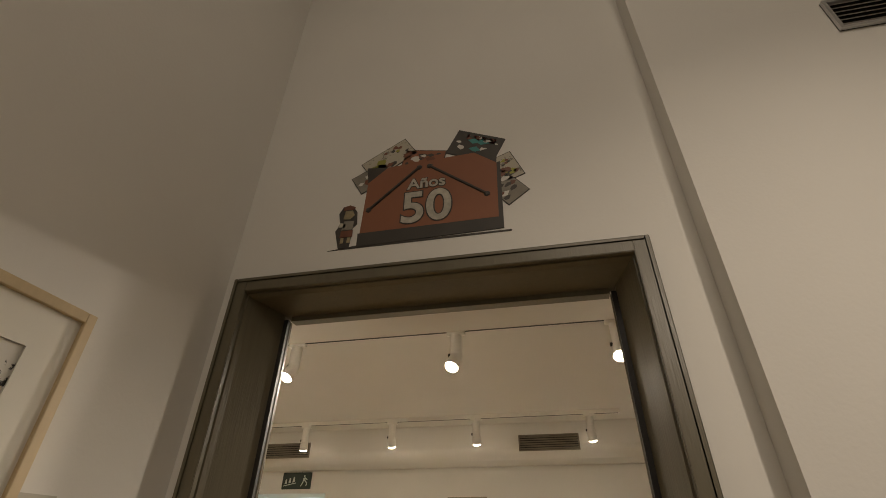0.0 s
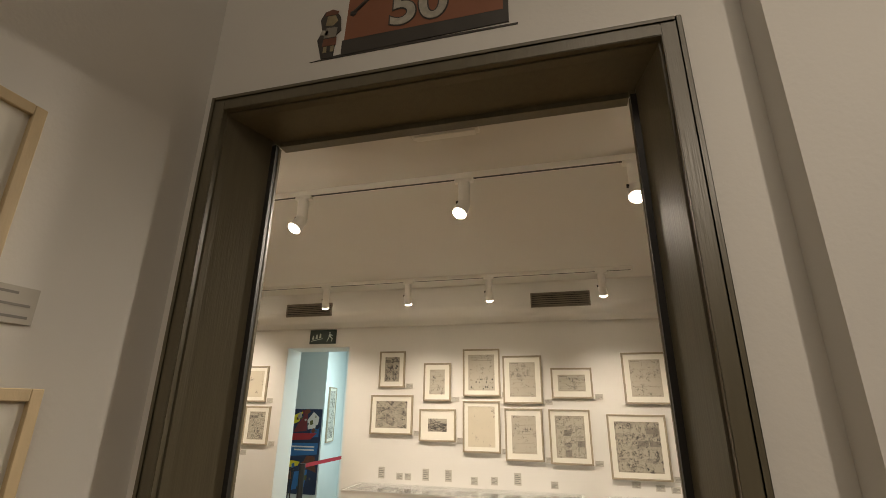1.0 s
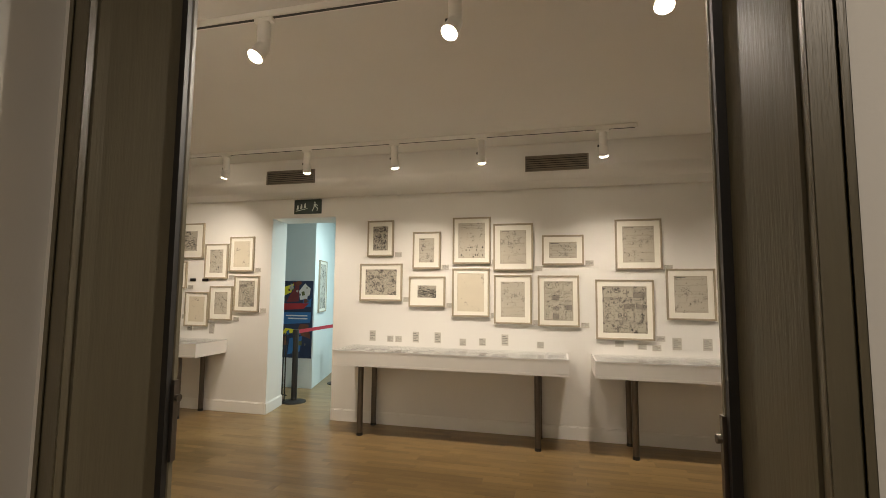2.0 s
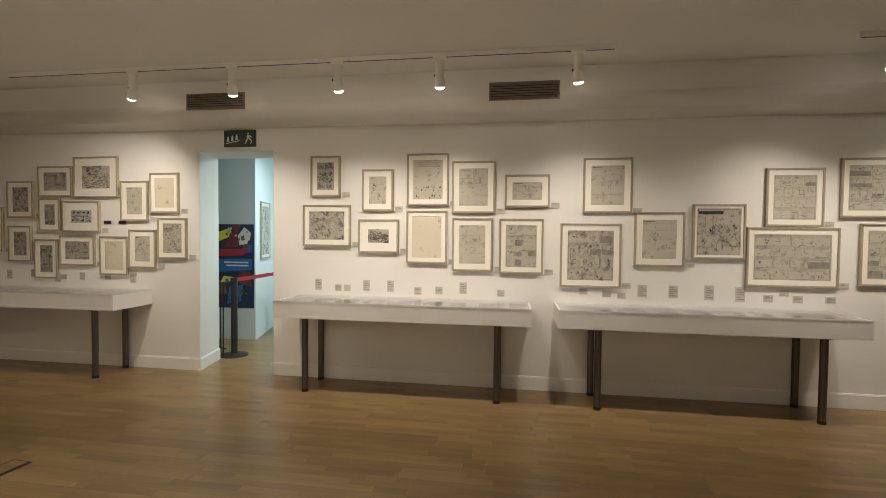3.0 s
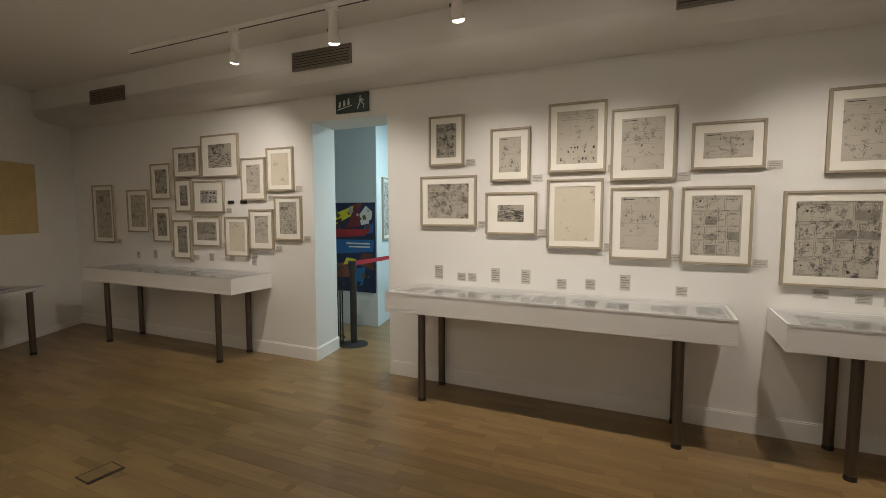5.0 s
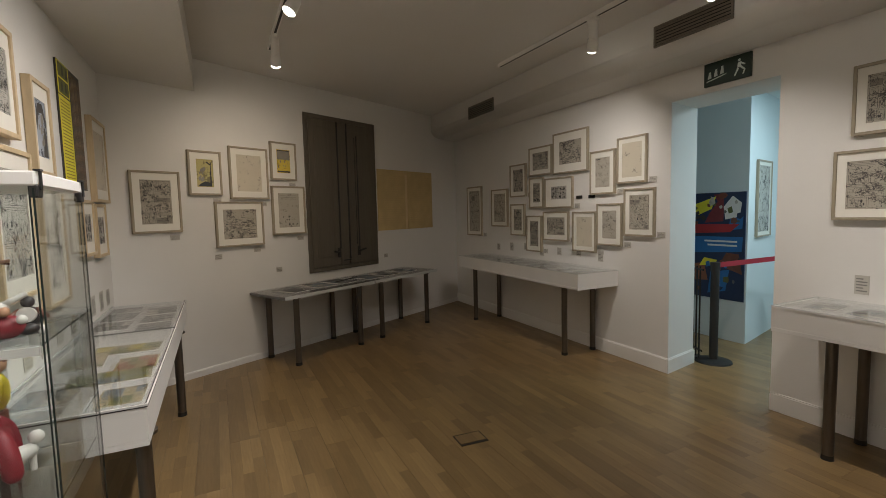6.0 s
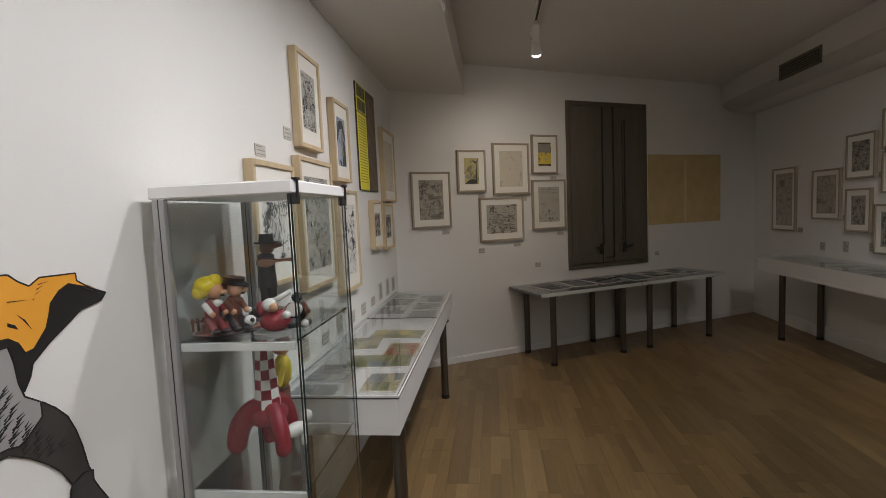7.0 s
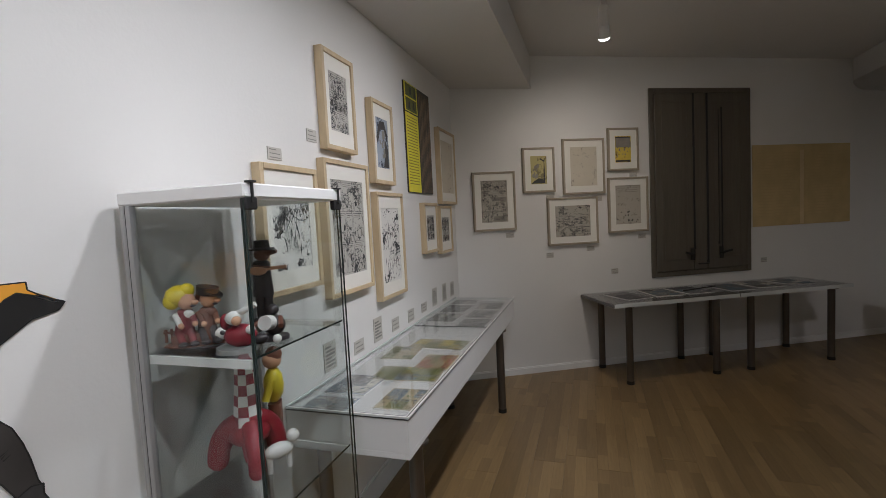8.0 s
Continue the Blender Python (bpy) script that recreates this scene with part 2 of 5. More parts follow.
def smooth(bm, limit=0.6):
    for f in bm.faces:
        f.smooth = True
    for e in bm.edges:
        e.smooth = not e.is_manifold or e.calc_face_angle(0) < limit


def mesh_of(name, bm, *mats):
    me = bpy.data.meshes.new(name)
    bm.to_mesh(me)
    bm.free()
    for m in mats:
        me.materials.append(m)
    return me


def part(name, bm, mat, parent, label=""):
    ob = new(name, mesh_of(name, bm, mat))
    ob.parent = parent
    return tagged(ob, label)


def box_part(name, lo, hi, mat, parent, label="", bevel=0.0):
    bm = bmesh.new()
    add_box(bm, lo, hi)
    if bevel:
        soften(bm, bevel)
    return part(name, bm, mat, parent, label)


def thing(name, label, category, m, group="", kind=""):
    ob = new(name)
    ob.matrix_world = m
    return tagged(ob, label, category, group, kind)


def structure(name, bm, mat, label):
    return tagged(new(name, mesh_of(name, bm, mat)), label, name.split("_")[0], kind="structure")


# ---- the plan: the south wall runs along x, the west wall is slanted ----
YN, YS, ZC = 5.704, 1.262, 3.0
WEST0, WESTYAW = Vector((-5.321, 1.225, 0)), 117.65
XE, DOOR_Y, DOOR_IN = 4.6, 1.26, 1.50
DOOR_L, DOOR_R, DOOR_TOP = -1.024, 0.350, 2.652


def west_x(y):
    return -4.679 - 0.524 * y


def on_north(x, z):
    return pose(x, YN, z)


def on_south(x, z):
    return pose(x, YS, z, 0, 0, 180)


def on_west(s, z):
    p = WEST0 + s * Vector((-0.4641, 0.8858, 0))
    return pose(p.x, p.y, z, 0, 0, WESTYAW)


def prism(bm, pts, z0, z1):
    low = [bm.verts.new((x, y, z0)) for x, y in pts]
    top = [bm.verts.new((x, y, z1)) for x, y in pts]
    n = len(pts)
    faces = [bm.faces.new(low[::-1]), bm.faces.new(top)] + [bm.faces.new((low[i], low[(i + 1) % n], top[(i + 1) % n], top[i])) for i in range(n)]
    bmesh.ops.recalc_face_normals(bm, faces=faces)


# ---- walls, ceilings, floor ----
JL, JR, JTOP, NB = -3.54, -2.665, 2.425, 6.17
bm = bmesh.new()
prism(bm, [(west_x(YN) - 0.4, YN), (JL, YN), (JL - 0.09, NB), (west_x(YN) - 0.4, NB)], 0, ZC + 0.1)
prism(bm, [(JR, YN), (XE, YN), (XE, NB), (JR + 0.06, NB)], 0, ZC + 0.1)
prism(bm, [(JL, YN), (JR, YN), (JR + 0.06, NB), (JL - 0.09, NB)], JTOP, ZC + 0.1)
structure("wall_north", bm, M["wall"], "white painted wall with an open doorway")
bm = bmesh.new()
prism(bm, [(west_x(0.9), 0.9), (west_x(6.1), 6.1), (west_x(6.1) - 0.3, 6.1), (west_x(0.9) - 0.3, 0.9)], 0, ZC + 0.1)
structure("wall_west", bm, M["wall"], "white painted slanted wall with a shuttered window")
bm = bmesh.new()
prism(bm, [(-5.5, 0.95), (-1.30, 0.95), (-1.30, YS), (-5.5, YS)], 0, ZC + 0.1)
prism(bm, [(-1.30, DOOR_Y), (DOOR_L + 0.02, DOOR_Y), (DOOR_L + 0.02, DOOR_IN), (-1.30, DOOR_IN)], 0, 4.85)
prism(bm, [(DOOR_L + 0.02, DOOR_Y), (DOOR_R - 0.02, DOOR_Y), (DOOR_R - 0.02, DOOR_IN), (DOOR_L + 0.02, DOOR_IN)], DOOR_TOP - 0.02, 4.85)
prism(bm, [(DOOR_R - 0.02, DOOR_Y), (0.49, DOOR_Y), (0.49, DOOR_IN), (DOOR_R - 0.02, DOOR_IN)], 0, 4.85)
prism(bm, [(0.49, 1.17), (XE, 1.17), (XE, DOOR_IN), (0.49, DOOR_IN)], 0, 4.85)
structure("wall_south", bm, M["wall"], "white painted wall with a tall doorway and a projecting pier")
bm = bmesh.new()
prism(bm, [(XE, -2.2), (XE + 0.2, -2.2), (XE + 0.2, 6.2), (XE, 6.2)], 0, 4.85)
structure("wall_east", bm, M["wall"], "plain white painted wall")
bm = bmesh.new()
prism(bm, [(-1.32, -2.0), (-1.065, -2.0), (-1.065, DOOR_Y), (-1.32, DOOR_Y)], 0, 4.85)
structure("wall_hall_west", bm, M["wall"], "white painted wall of the entrance hall")
bm = bmesh.new()
prism(bm, [(-1.32, -2.2), (XE, -2.2), (XE, -2.0), (-1.32, -2.0)], 0, 4.85)
structure("wall_hall_south", bm, M["wall"], "plain white painted wall of the entrance hall")

bm = bmesh.new()
prism(bm, [(-8.4, 1.0), (-1.31, 1.0), (-1.31, 1.40), (XE, 1.40), (XE, 6.2), (-8.4, 6.2)], ZC, ZC + 0.09)
soffit = [(YN + 0.01, 2.664), (5.34, 2.672)] + [(5.34 - 0.19 * math.sin(k * math.pi / 16), 2.672 + 0.10 * (1 - math.cos(k * math.pi / 16))) for k in range(1, 9)] + [(5.15, ZC + 0.05), (YN + 0.01, ZC + 0.05)]
x_w, ends = west_x(YN) - 0.1, []
for x in (x_w, XE):
    ends.append([bm.verts.new((x, y, z)) for y, z in soffit])
for k in range(len(soffit)):
    n = (k + 1) % len(soffit)
    f = bm.faces.new((ends[0][k], ends[0][n], ends[1][n], ends[1][k]))
    f.smooth = 1 <= k <= 8
bm.faces.new(ends[0][::-1])
bm.faces.new(ends[1])
bmesh.ops.recalc_face_normals(bm, faces=bm.faces[:])
prism(bm, [(west_x(YS) - 0.1, YS - 0.01), (-1.30, YS - 0.01), (-1.30, DOOR_IN - 0.01), (XE, DOOR_IN - 0.01), (XE, 1.95), (west_x(1.95) - 0.1, 1.95)], 2.70, ZC + 0.05)
structure("ceiling", bm, M["ceiling"], "white plaster ceiling with boxed soffits along two sides")
bm = bmesh.new()
prism(bm, [(-1.3, -2.2), (XE, -2.2), (XE, DOOR_Y), (-1.3, DOOR_Y)], 4.8, 4.9)
structure("ceiling_hall", bm, M["ceiling"], "white plaster ceiling of the entrance hall")

# corridor behind the doorway
bm = bmesh.new()
prism(bm, [(-6.2, 7.17), (-3.74, 7.17), (-4.12, 8.6), (-6.2, 8.6)], 0, 3.0)
prism(bm, [(-6.3, 8.6), (-1.6, 8.6), (-1.6, 8.8), (-6.3, 8.8)], 0, 3.0)
prism(bm, [(-1.7, NB), (-1.5, NB), (-1.5, 8.8), (-1.7, 8.8)], 0, 3.0)
prism(bm, [(-6.3, NB), (-6.2, NB), (-6.2, 8.8), (-6.3, 8.8)], 0, 3.0)
structure("wall_corridor", bm, M["corridor"], "pale painted walls of a cool-lit corridor")
bm = bmesh.new()
prism(bm, [(-6.3, NB), (-1.5, NB), (-1.5, 8.8), (-6.3, 8.8)], 2.75, 2.85)
structure("ceiling_corridor", bm, M["corridor"], "pale ceiling of the corridor")


# skirting boards
def skirting(name, a, b, out, label, high=0.125):
    a, b, out = Vector(a), Vector(b), Vector(out)
    bm = bmesh.new()
    prism(bm, [a, b, b + out * 0.016, a + out * 0.016], 0.0, high)
    prism(bm, [a, b, b + out * 0.009, a + out * 0.009], high, high + 0.01)
    structure(name, bm, M["skirting"], label)


skirting("baseboard_north_left", (west_x(YN), YN), (JL - 0.003, YN), (0, -1), "white painted skirting board")
skirting("baseboard_north_right", (JR + 0.003, YN), (XE, YN), (0, -1), "white painted skirting board")
skirting("baseboard_jamb", (JL, YN - 0.016), (JL - 0.09, NB), (1, 0.18), "white painted skirting board in the doorway")
skirting("baseboard_west", (west_x(YS), YS), (west_x(YN - 0.02), YN - 0.02), (0.8858, 0.4641), "low white painted skirting board", 0.055)
skirting("baseboard_south", (west_x(YS) + 0.02, YS), (-1.30, YS), (0, 1), "white painted skirting board")


# ---- doorway, tracks, lamps, vents ----
def ring(bm, x0, x1, z0, z1, wide, y0, y1, sill=False):
    """Bars of a rectangular frame in x and z, butted at the corners."""
    add_box(bm, (x0, y0, z0), (x0 + wide, y1, z1))
    add_box(bm, (x1 - wide, y0, z0), (x1, y1, z1))
    add_box(bm, (x0 + wide, y0, z1 - wide), (x1 - wide, y1, z1))
    if sill:
        add_box(bm, (x0 + wide, y0, z0), (x1 - wide, y1, z0 + wide))


door = thing("door_1", "tall dark brown painted wooden door frame with moulded architrave", "door frame", pose(0, DOOR_Y, 0), kind="structure")
bm = bmesh.new()
ring(bm, DOOR_L, DOOR_R, 0.0, DOOR_TOP, 0.05, -0.020, 0.0)
ring(bm, DOOR_L, DOOR_R, 0.0, DOOR_TOP, 0.014, -0.024, -0.020)
soften(bm, 0.004, 2)
part("architrave", bm, M["door"], door)
IN_L, IN_R, IN_T = -0.890, 0.238, 2.563
OL, OR, OT = DOOR_L + 0.021, DOOR_R - 0.021, DOOR_TOP - 0.021


def extrude_x(bm, pts, x0, x1):
    """A profile in y and z, drawn out along x."""
    low, top = [bm.verts.new((x0, y, z)) for y, z in pts], [bm.verts.new((x1, y, z)) for y, z in pts]
    n = len(pts)
    faces = [bm.faces.new(low), bm.faces.new(top[::-1])] + [bm.faces.new((low[i], low[(i + 1) % n], top[(i + 1) % n], top[i])) for i in range(n)]
    bmesh.ops.recalc_face_normals(bm, faces=faces)


for o, q, s in ((OL, IN_L, 1), (OR, IN_R, -1)):
    bm = bmesh.new()
    prism(bm, [(o, 0.0005), (o + s * 0.034, 0.0005), (o + s * 0.040, 0.022), (q - s * 0.018, 0.150), (q - s * 0.018, 0.19), (o, 0.19)], 0.0, OT)
    part("lining", bm, M["door"], door, "splayed dark brown painted jamb lining")
    # Solid black strip stands for the shaded gap between lining and stop.
    bm = bmesh.new()
    prism(bm, [(q - s * 0.0178, 0.150), (q - s * 0.002, 0.150), (q - s * 0.002, 0.165), (q - s * 0.0178, 0.165)], 0.0, IN_T)
    part("seal", bm, M["black"], door, "black strip that stands for the dark gap by the stop")
    bm = bmesh.new()
    prism(bm, [(q - s * 0.0178, 0.1655), (q, 0.1655), (q, 0.182), (q - s * 0.0178, 0.182)], 0.0, IN_T)
    soften(bm, 0.003)
    part("stop", bm, M["door"], door)
bm = bmesh.new()
extrude_x(bm, [(0.0006, OT - 0.0005), (0.0006, OT - 0.034), (0.022, OT - 0.040), (0.150, IN_T + 0.018), (0.19, IN_T + 0.018), (0.19, OT - 0.0005)], OL + 0.001, OR - 0.001)
part("head_lining", bm, M["door"], door)
box_part("head_stop", (IN_L, 0.1657, IN_T), (IN_R, 0.205, IN_T + 0.0178), M["door"], door)
for side, x in ((1, -0.889), (-1, 0.237)):
    bm = bmesh.new()
    add_box(bm, (x - 0.004, 0.166, 1.16), (x + 0.004, 0.18, 1.34))
    add_tube(bm, (x, 0.175, 1.3), (x + side * 0.012, 0.175, 1.3), 0.008)
    part("strike_plate", bm, M["steel"], door, "worn steel strike plate")


def track(name, x0, x1, y, label):
    t = thing(name, label, "lamp track", pose((x0 + x1) / 2, y, ZC))
    half = (x1 - x0) / 2
    bm = bmesh.new()
    add_box(bm, (-half, -0.018, -0.034), (half, -0.009, 0))
    add_box(bm, (-half, 0.009, -0.034), (half, 0.018, 0))
    add_box(bm, (-half, -0.009, -0.014), (half, 0.009, 0))
    add_box(bm, (-half - 0.012, -0.019, -0.036), (-half, 0.019, 0))
    add_box(bm, (half, -0.019, -0.036), (half + 0.012, 0.019, 0))
    part("rail", bm, M["lampbody"], t)
    box_part("slot", (-half, -0.0085, -0.0352), (half, 0.0085, -0.0145), M["black"], t, "black conductor slot")
    return t


def track_spot(x, y, aim, label, power=60.0, cone=95, tint=WARM):
    t = thing("track_spotlight", label, "spotlight", pose(x, y, ZC - 0.034), group="ceiling spotlights")
    bm = bmesh.new()
    add_box(bm, (-0.055, -0.017, -0.024), (0.055, 0.017, 0))
    soften(bm, 0.004)
    part("adapter", bm, M["lampbody"], t)
    bm = bmesh.new()
    add_tube(bm, (0, 0, -0.16), (0, 0, -0.024), 0.034, segs=24)
    soften(bm, 0.003)
    smooth(bm)
    part("driver_body", bm, M["lampbody"], t)
    d = Vector(aim).normalized()
    c = Vector((0, 0, -0.20)) + Vector((d.x, d.y, 0)) * 0.05
    bm = bmesh.new()
    add_tube(bm, c - d * 0.055, c + d * 0.03, 0.036, 0.042, 24)
    add_tube(bm, c - d * 0.068, c - d * 0.055, 0.024, 0.036, 24)
    add_tube(bm, Vector((0, 0, -0.16)), c - d * 0.03, 0.008)
    smooth(bm)
    body = part("lamp_head", bm, M["lampbody"], t)
    bm = bmesh.new()
    add_tube(bm, c + d * 0.0305, c + d * 0.040, 0.038, 0.033, 24)
    add_tube(bm, c + d * 0.040, c + d * 0.047, 0.033, 0.020, 24)
    part("lens", bm, M["glow"], body, "glowing round lens")
    bm = bmesh.new()
    add_tube(bm, (-0.034, 0, -0.145), (-0.046, 0, -0.145), 0.011)
    part("knob", bm, M["black"], t)
    e = Vector((x, y, ZC - 0.034)) + c + d * 0.05
    lamp("spot_light", "SPOT", look(e, e + d), power, tint, 0.035, cone, 1.0)


track("lighting_track", -5.1, 0.75, 2.572, "white ceiling lamp track with a black slot")
track("lighting_track", -4.78, 0.64, 4.74, "white ceiling lamp track with a black slot")
track("lighting_track", 2.3, 4.4, 4.74, "white ceiling lamp track with a black slot")
COOLER, AMBER = (1.0, 0.905, 0.81), (1.0, 0.80, 0.60)
TO_WALL = "white cylindrical track spotlight, lit, turned to the wall"
for x, aim in ((-4.735, (-0.48, 0.04, -0.87)), (-3.68, (0.05, -0.5, -0.85)), (-2.62, (0.02, -0.48, -0.85)), (-1.52, (-0.25, -0.48, -0.85)), (-0.49, (-0.25, -0.42, -0.85)), (0.42, (-0.1, -0.45, -0.85))):
    track_spot(x, 2.572, aim, TO_WALL, SPOT_POWER * (0.55 if x < -4 else 0.92 if x < -3 else 0.84), 150 if x < -4 else 130, AMBER if x < -4 else WARM if x < -3 else COOLER)
for x, aim in ((-3.48, (-0.60, 0.42, -0.82)), (-2.52, (-0.15, 0.36, -0.93)), (-1.57, (0, 0.36, -0.93)), (-0.71, (0, 0.36, -0.93)), (0.37, (0.1, 0.36, -0.93)), (2.55, (-0.25, 0.36, -0.93)), (3.3, (0, 0.36, -0.93))):
    track_spot(x, 4.74, aim, TO_WALL, NORTH_POWER * (1.12 if x < -3 else 0.92), 104)


def vent(m, w, h, n, label, metal="slat", tilt=35):
    v = thing("air_vent", label, "vent", m, group="air vents")
    box_part("backing", (-w / 2, -0.004, -h / 2), (w / 2, -0.001, h / 2), M["black"], v)
    bm = bmesh.new()
    ring(bm, -w / 2, w / 2, -h / 2, h / 2, 0.012, -0.016, -0.004, True)
    part("frame", bm, M[metal], v)
    for i in range(n):
        z = -h / 2 + 0.012 + (i + 0.5) * (h - 0.024) / n
        bm = bmesh.new()
        vs = add_box(bm, (-w / 2 + 0.012, -0.0018, -0.0065), (w / 2 - 0.012, 0.0018, 0.0065))
        bmesh.ops.transform(bm, matrix=pose(0, -0.010, z, tilt), verts=vs)
        part("slat", bm, M[metal], v)


for x in (-5.86, -2.957, -0.029):
    vent(pose(x, 5.15, 2.80), 0.606, 0.155, 6, "brown metal slatted air vent in the boxed soffit")
vent(pose(1.40, 1.17, 3.41), 0.61, 0.16, 6, "grey metal slatted air vent high on the wall", "alu", -38)


fit_ = thing("emergency_light", "slim white emergency light fitting under the soffit", "emergency light", pose(-0.35, 1.61, 2.70))
box_part("housing", (-0.125, -0.022, -0.055), (0.125, 0.022, 0), M["lampbody"], fit_, bevel=0.005)
box_part("diffuser", (-0.11, -0.016, -0.062), (0.11, 0.016, -0.055), M["white"], fit_, bevel=0.002)

# ---- exit sign ----
sign = thing("exit_sign", "dark green emergency exit sign with pale pictograms", "sign", on_north(-3.045, 2.56))
box_part("panel", (-0.185, -0.022, -0.09), (0.185, 0, 0.09), M["signgreen"], sign, bevel=0.003)
bm = bmesh.new()
for k in range(3):
    add_shape(bm, [(-0.15 + k * 0.05, -0.035 + 0.008 * k), (-0.12 + k * 0.05, -0.03 + 0.008 * k), (-0.125 + k * 0.05, 0.02 + 0.012 * k), (-0.14 + k * 0.05, 0.016 + 0.012 * k)], -0.0222, -0.024)
add_shape(bm, [(-0.16, -0.058), (0.0, -0.028), (0.0, -0.02), (-0.16, -0.05)], -0.0222, -0.024)
part("arrow_mark", bm, M["signwhite"], sign)
bm = bmesh.new()
add_ball(bm, (0.10, -0.024, 0.048), 0.012, (1, 0.15, 1), 1)
add_shape(bm, [(0.085, -0.005), (0.115, 0.0), (0.11, 0.035), (0.088, 0.03)], -0.0222, -0.024)
add_shape(bm, [(0.06, -0.06), (0.07, -0.062), (0.098, -0.01), (0.086, -0.005)], -0.0222, -0.024)
add_shape(bm, [(0.105, -0.005), (0.135, -0.03), (0.125, -0.06), (0.135, -0.06), (0.146, -0.027), (0.115, 0.004)], -0.0222, -0.024)
add_shape(bm, [(0.11, 0.02), (0.14, 0.005), (0.145, 0.012), (0.112, 0.034)], -0.0222, -0.024)
part("running_mark", bm, M["signwhite"], sign)
box_part("bracket", (-0.1, -0.03, 0.09), (0.06, 0, 0.115), M["card"], sign, "grey mounting bracket")

# ---- framed drawings ----
rng = random.Random(7)


def ink_marks(w, h, style):
    """Panel outlines, pen blots and lettering rows of a drawn page, as thin raised pieces."""
    ink, wash = bmesh.new(), bmesh.new()

    def bar(bm, x0, x1, z0, z1, y=-0.0008):
        vs = [bm.verts.new((x, y, z)) for x, z in ((x0, z0), (x1, z0), (x1, z1), (x0, z1))]
        bm.faces.new(vs)

    def blot(bm, x, z, r, y=-0.0010):
        n = rng.randint(6, 9)
        vs = []
        for k in range(n):
            a, q = 2 * math.pi * k / n, r * rng.uniform(0.45, 1.1)
            vs.append(bm.verts.new((max(-w / 2, min(w / 2, x + q * math.cos(a) * 0.8)), y, max(-h / 2, min(h / 2, z + q * math.sin(a) * 1.2)))))
        bm.faces.new(vs)

    def figure_strokes(x, z, size):
        for _ in range(rng.randint(7, 12)):
            a, l = rng.gauss(1.4, 0.8), size * rng.uniform(0.3, 0.9)
            px, pz, t = x + rng.gauss(0, size * 0.28), z + rng.gauss(0, size * 0.42), rng.uniform(0.0006, 0.0018)
            dx, dz, nx, nz = math.cos(a) * l / 2, math.sin(a) * l / 2, -math.sin(a) * t, math.cos(a) * t
            ink.faces.new([ink.verts.new((max(-w / 2, min(w / 2, px + u)), -0.0010, max(-h / 2, min(h / 2, pz + v)))) for u, v in ((-dx, -dz), (nx, nz), (dx, dz), (-nx, -nz))])

    if style in ("panels", "dense", "cover", "inkpage"):
        rows = {"panels": 4, "dense": 4, "cover": 1, "inkpage": 3}[style]
        z = h / 2
        for r in range(rows):
            hh = h / rows
            cols = rng.randint(2, 4) if style != "cover" else 1
            cuts = [-w / 2] + sorted(-w / 2 + w * (i + rng.uniform(-0.2, 0.2)) / cols for i in range(1, cols)) + [w / 2]
            for a, b in zip(cuts, cuts[1:]):
                x0, x1, z0, z1 = a + 0.004, b - 0.004, z - hh + 0.004, z - 0.004
                for q in ((x0, x1, z1 - 0.0016, z1), (x0, x1, z0, z0 + 0.0016), (x0, x0 + 0.0016, z0, z1), (x1 - 0.0016, x1, z0, z1)):
                    bar(ink, *q)
                if rng.random() < 0.15:
                    bar(wash, x0 + 0.002, x1 - 0.002, z0 + 0.002, z0 + (z1 - z0) * rng.uniform(0.25, 0.7), -0.0005)
                for _ in range({"panels": rng.randint(0, 1), "inkpage": rng.randint(2, 4)}.get(style, rng.randint(1, 2))):
                    blot(ink if rng.random() < 0.6 else wash, rng.uniform(x0 + 0.01, x1 - 0.01), rng.uniform(z0 + 0.008, z0 + (z1 - z0) * 0.7), rng.uniform(0.003, 0.011) * (1.5 if style == "inkpage" else 1.0))
                for _ in range({"panels": 1, "cover": 9, "inkpage": 3}.get(style, 3)):
                    figure_strokes(rng.uniform(x0 + 0.01, x1 - 0.01), z0 + (z1 - z0) * rng.uniform(0.25, 0.6), (z1 - z0) * rng.uniform(0.3, 0.55))
                if style != "cover":
                    for k in range(2):
                        bar(wash, x0 + 0.008, x1 - rng.uniform(0.012, 0.03), z1 - 0.012 - k * 0.009, z1 - 0.009 - k * 0.009)
            z -= hh
        if style == "cover":
            bar(ink, -w / 2 + 0.01, w * 0.1, h / 2 - 0.05, h / 2 - 0.02)
            for _ in range(7):
                blot(ink, rng.uniform(-w * 0.4, w * 0.4), rng.uniform(-h * 0.42, h * 0.2), rng.uniform(0.005, 0.014))
    if style in ("panels", "dense", "inkpage"):
        for _ in range(26):
            x, z = rng.uniform(-w * 0.46, w * 0.3), rng.uniform(-h * 0.46, h * 0.46)
            bar(ink, x, min(w * 0.47, x + rng.uniform(0.01, 0.05)), z, z + 0.0022)
    elif style == "sketch":
        for _ in range(rng.randint(3, 6)):
            blot(ink, rng.uniform(-w * 0.38, w * 0.38), rng.uniform(-h * 0.42, h * 0.4), rng.uniform(0.003, 0.008))
        for _ in range(rng.randint(4, 7)):
            figure_strokes(rng.uniform(-w * 0.36, w * 0.36), rng.uniform(-h * 0.4, h * 0.36), rng.uniform(0.02, 0.045))
        for k in range(4):
            bar(wash, -w * 0.48, w * 0.48, h * (0.24 * k - 0.48), h * (0.24 * k - 0.48) + 0.0014)
            bar(wash, w * rng.uniform(-0.2, 0.2), w * 0.48, h * (0.24 * k - 0.44), h * (0.24 * k - 0.44) + 0.001)
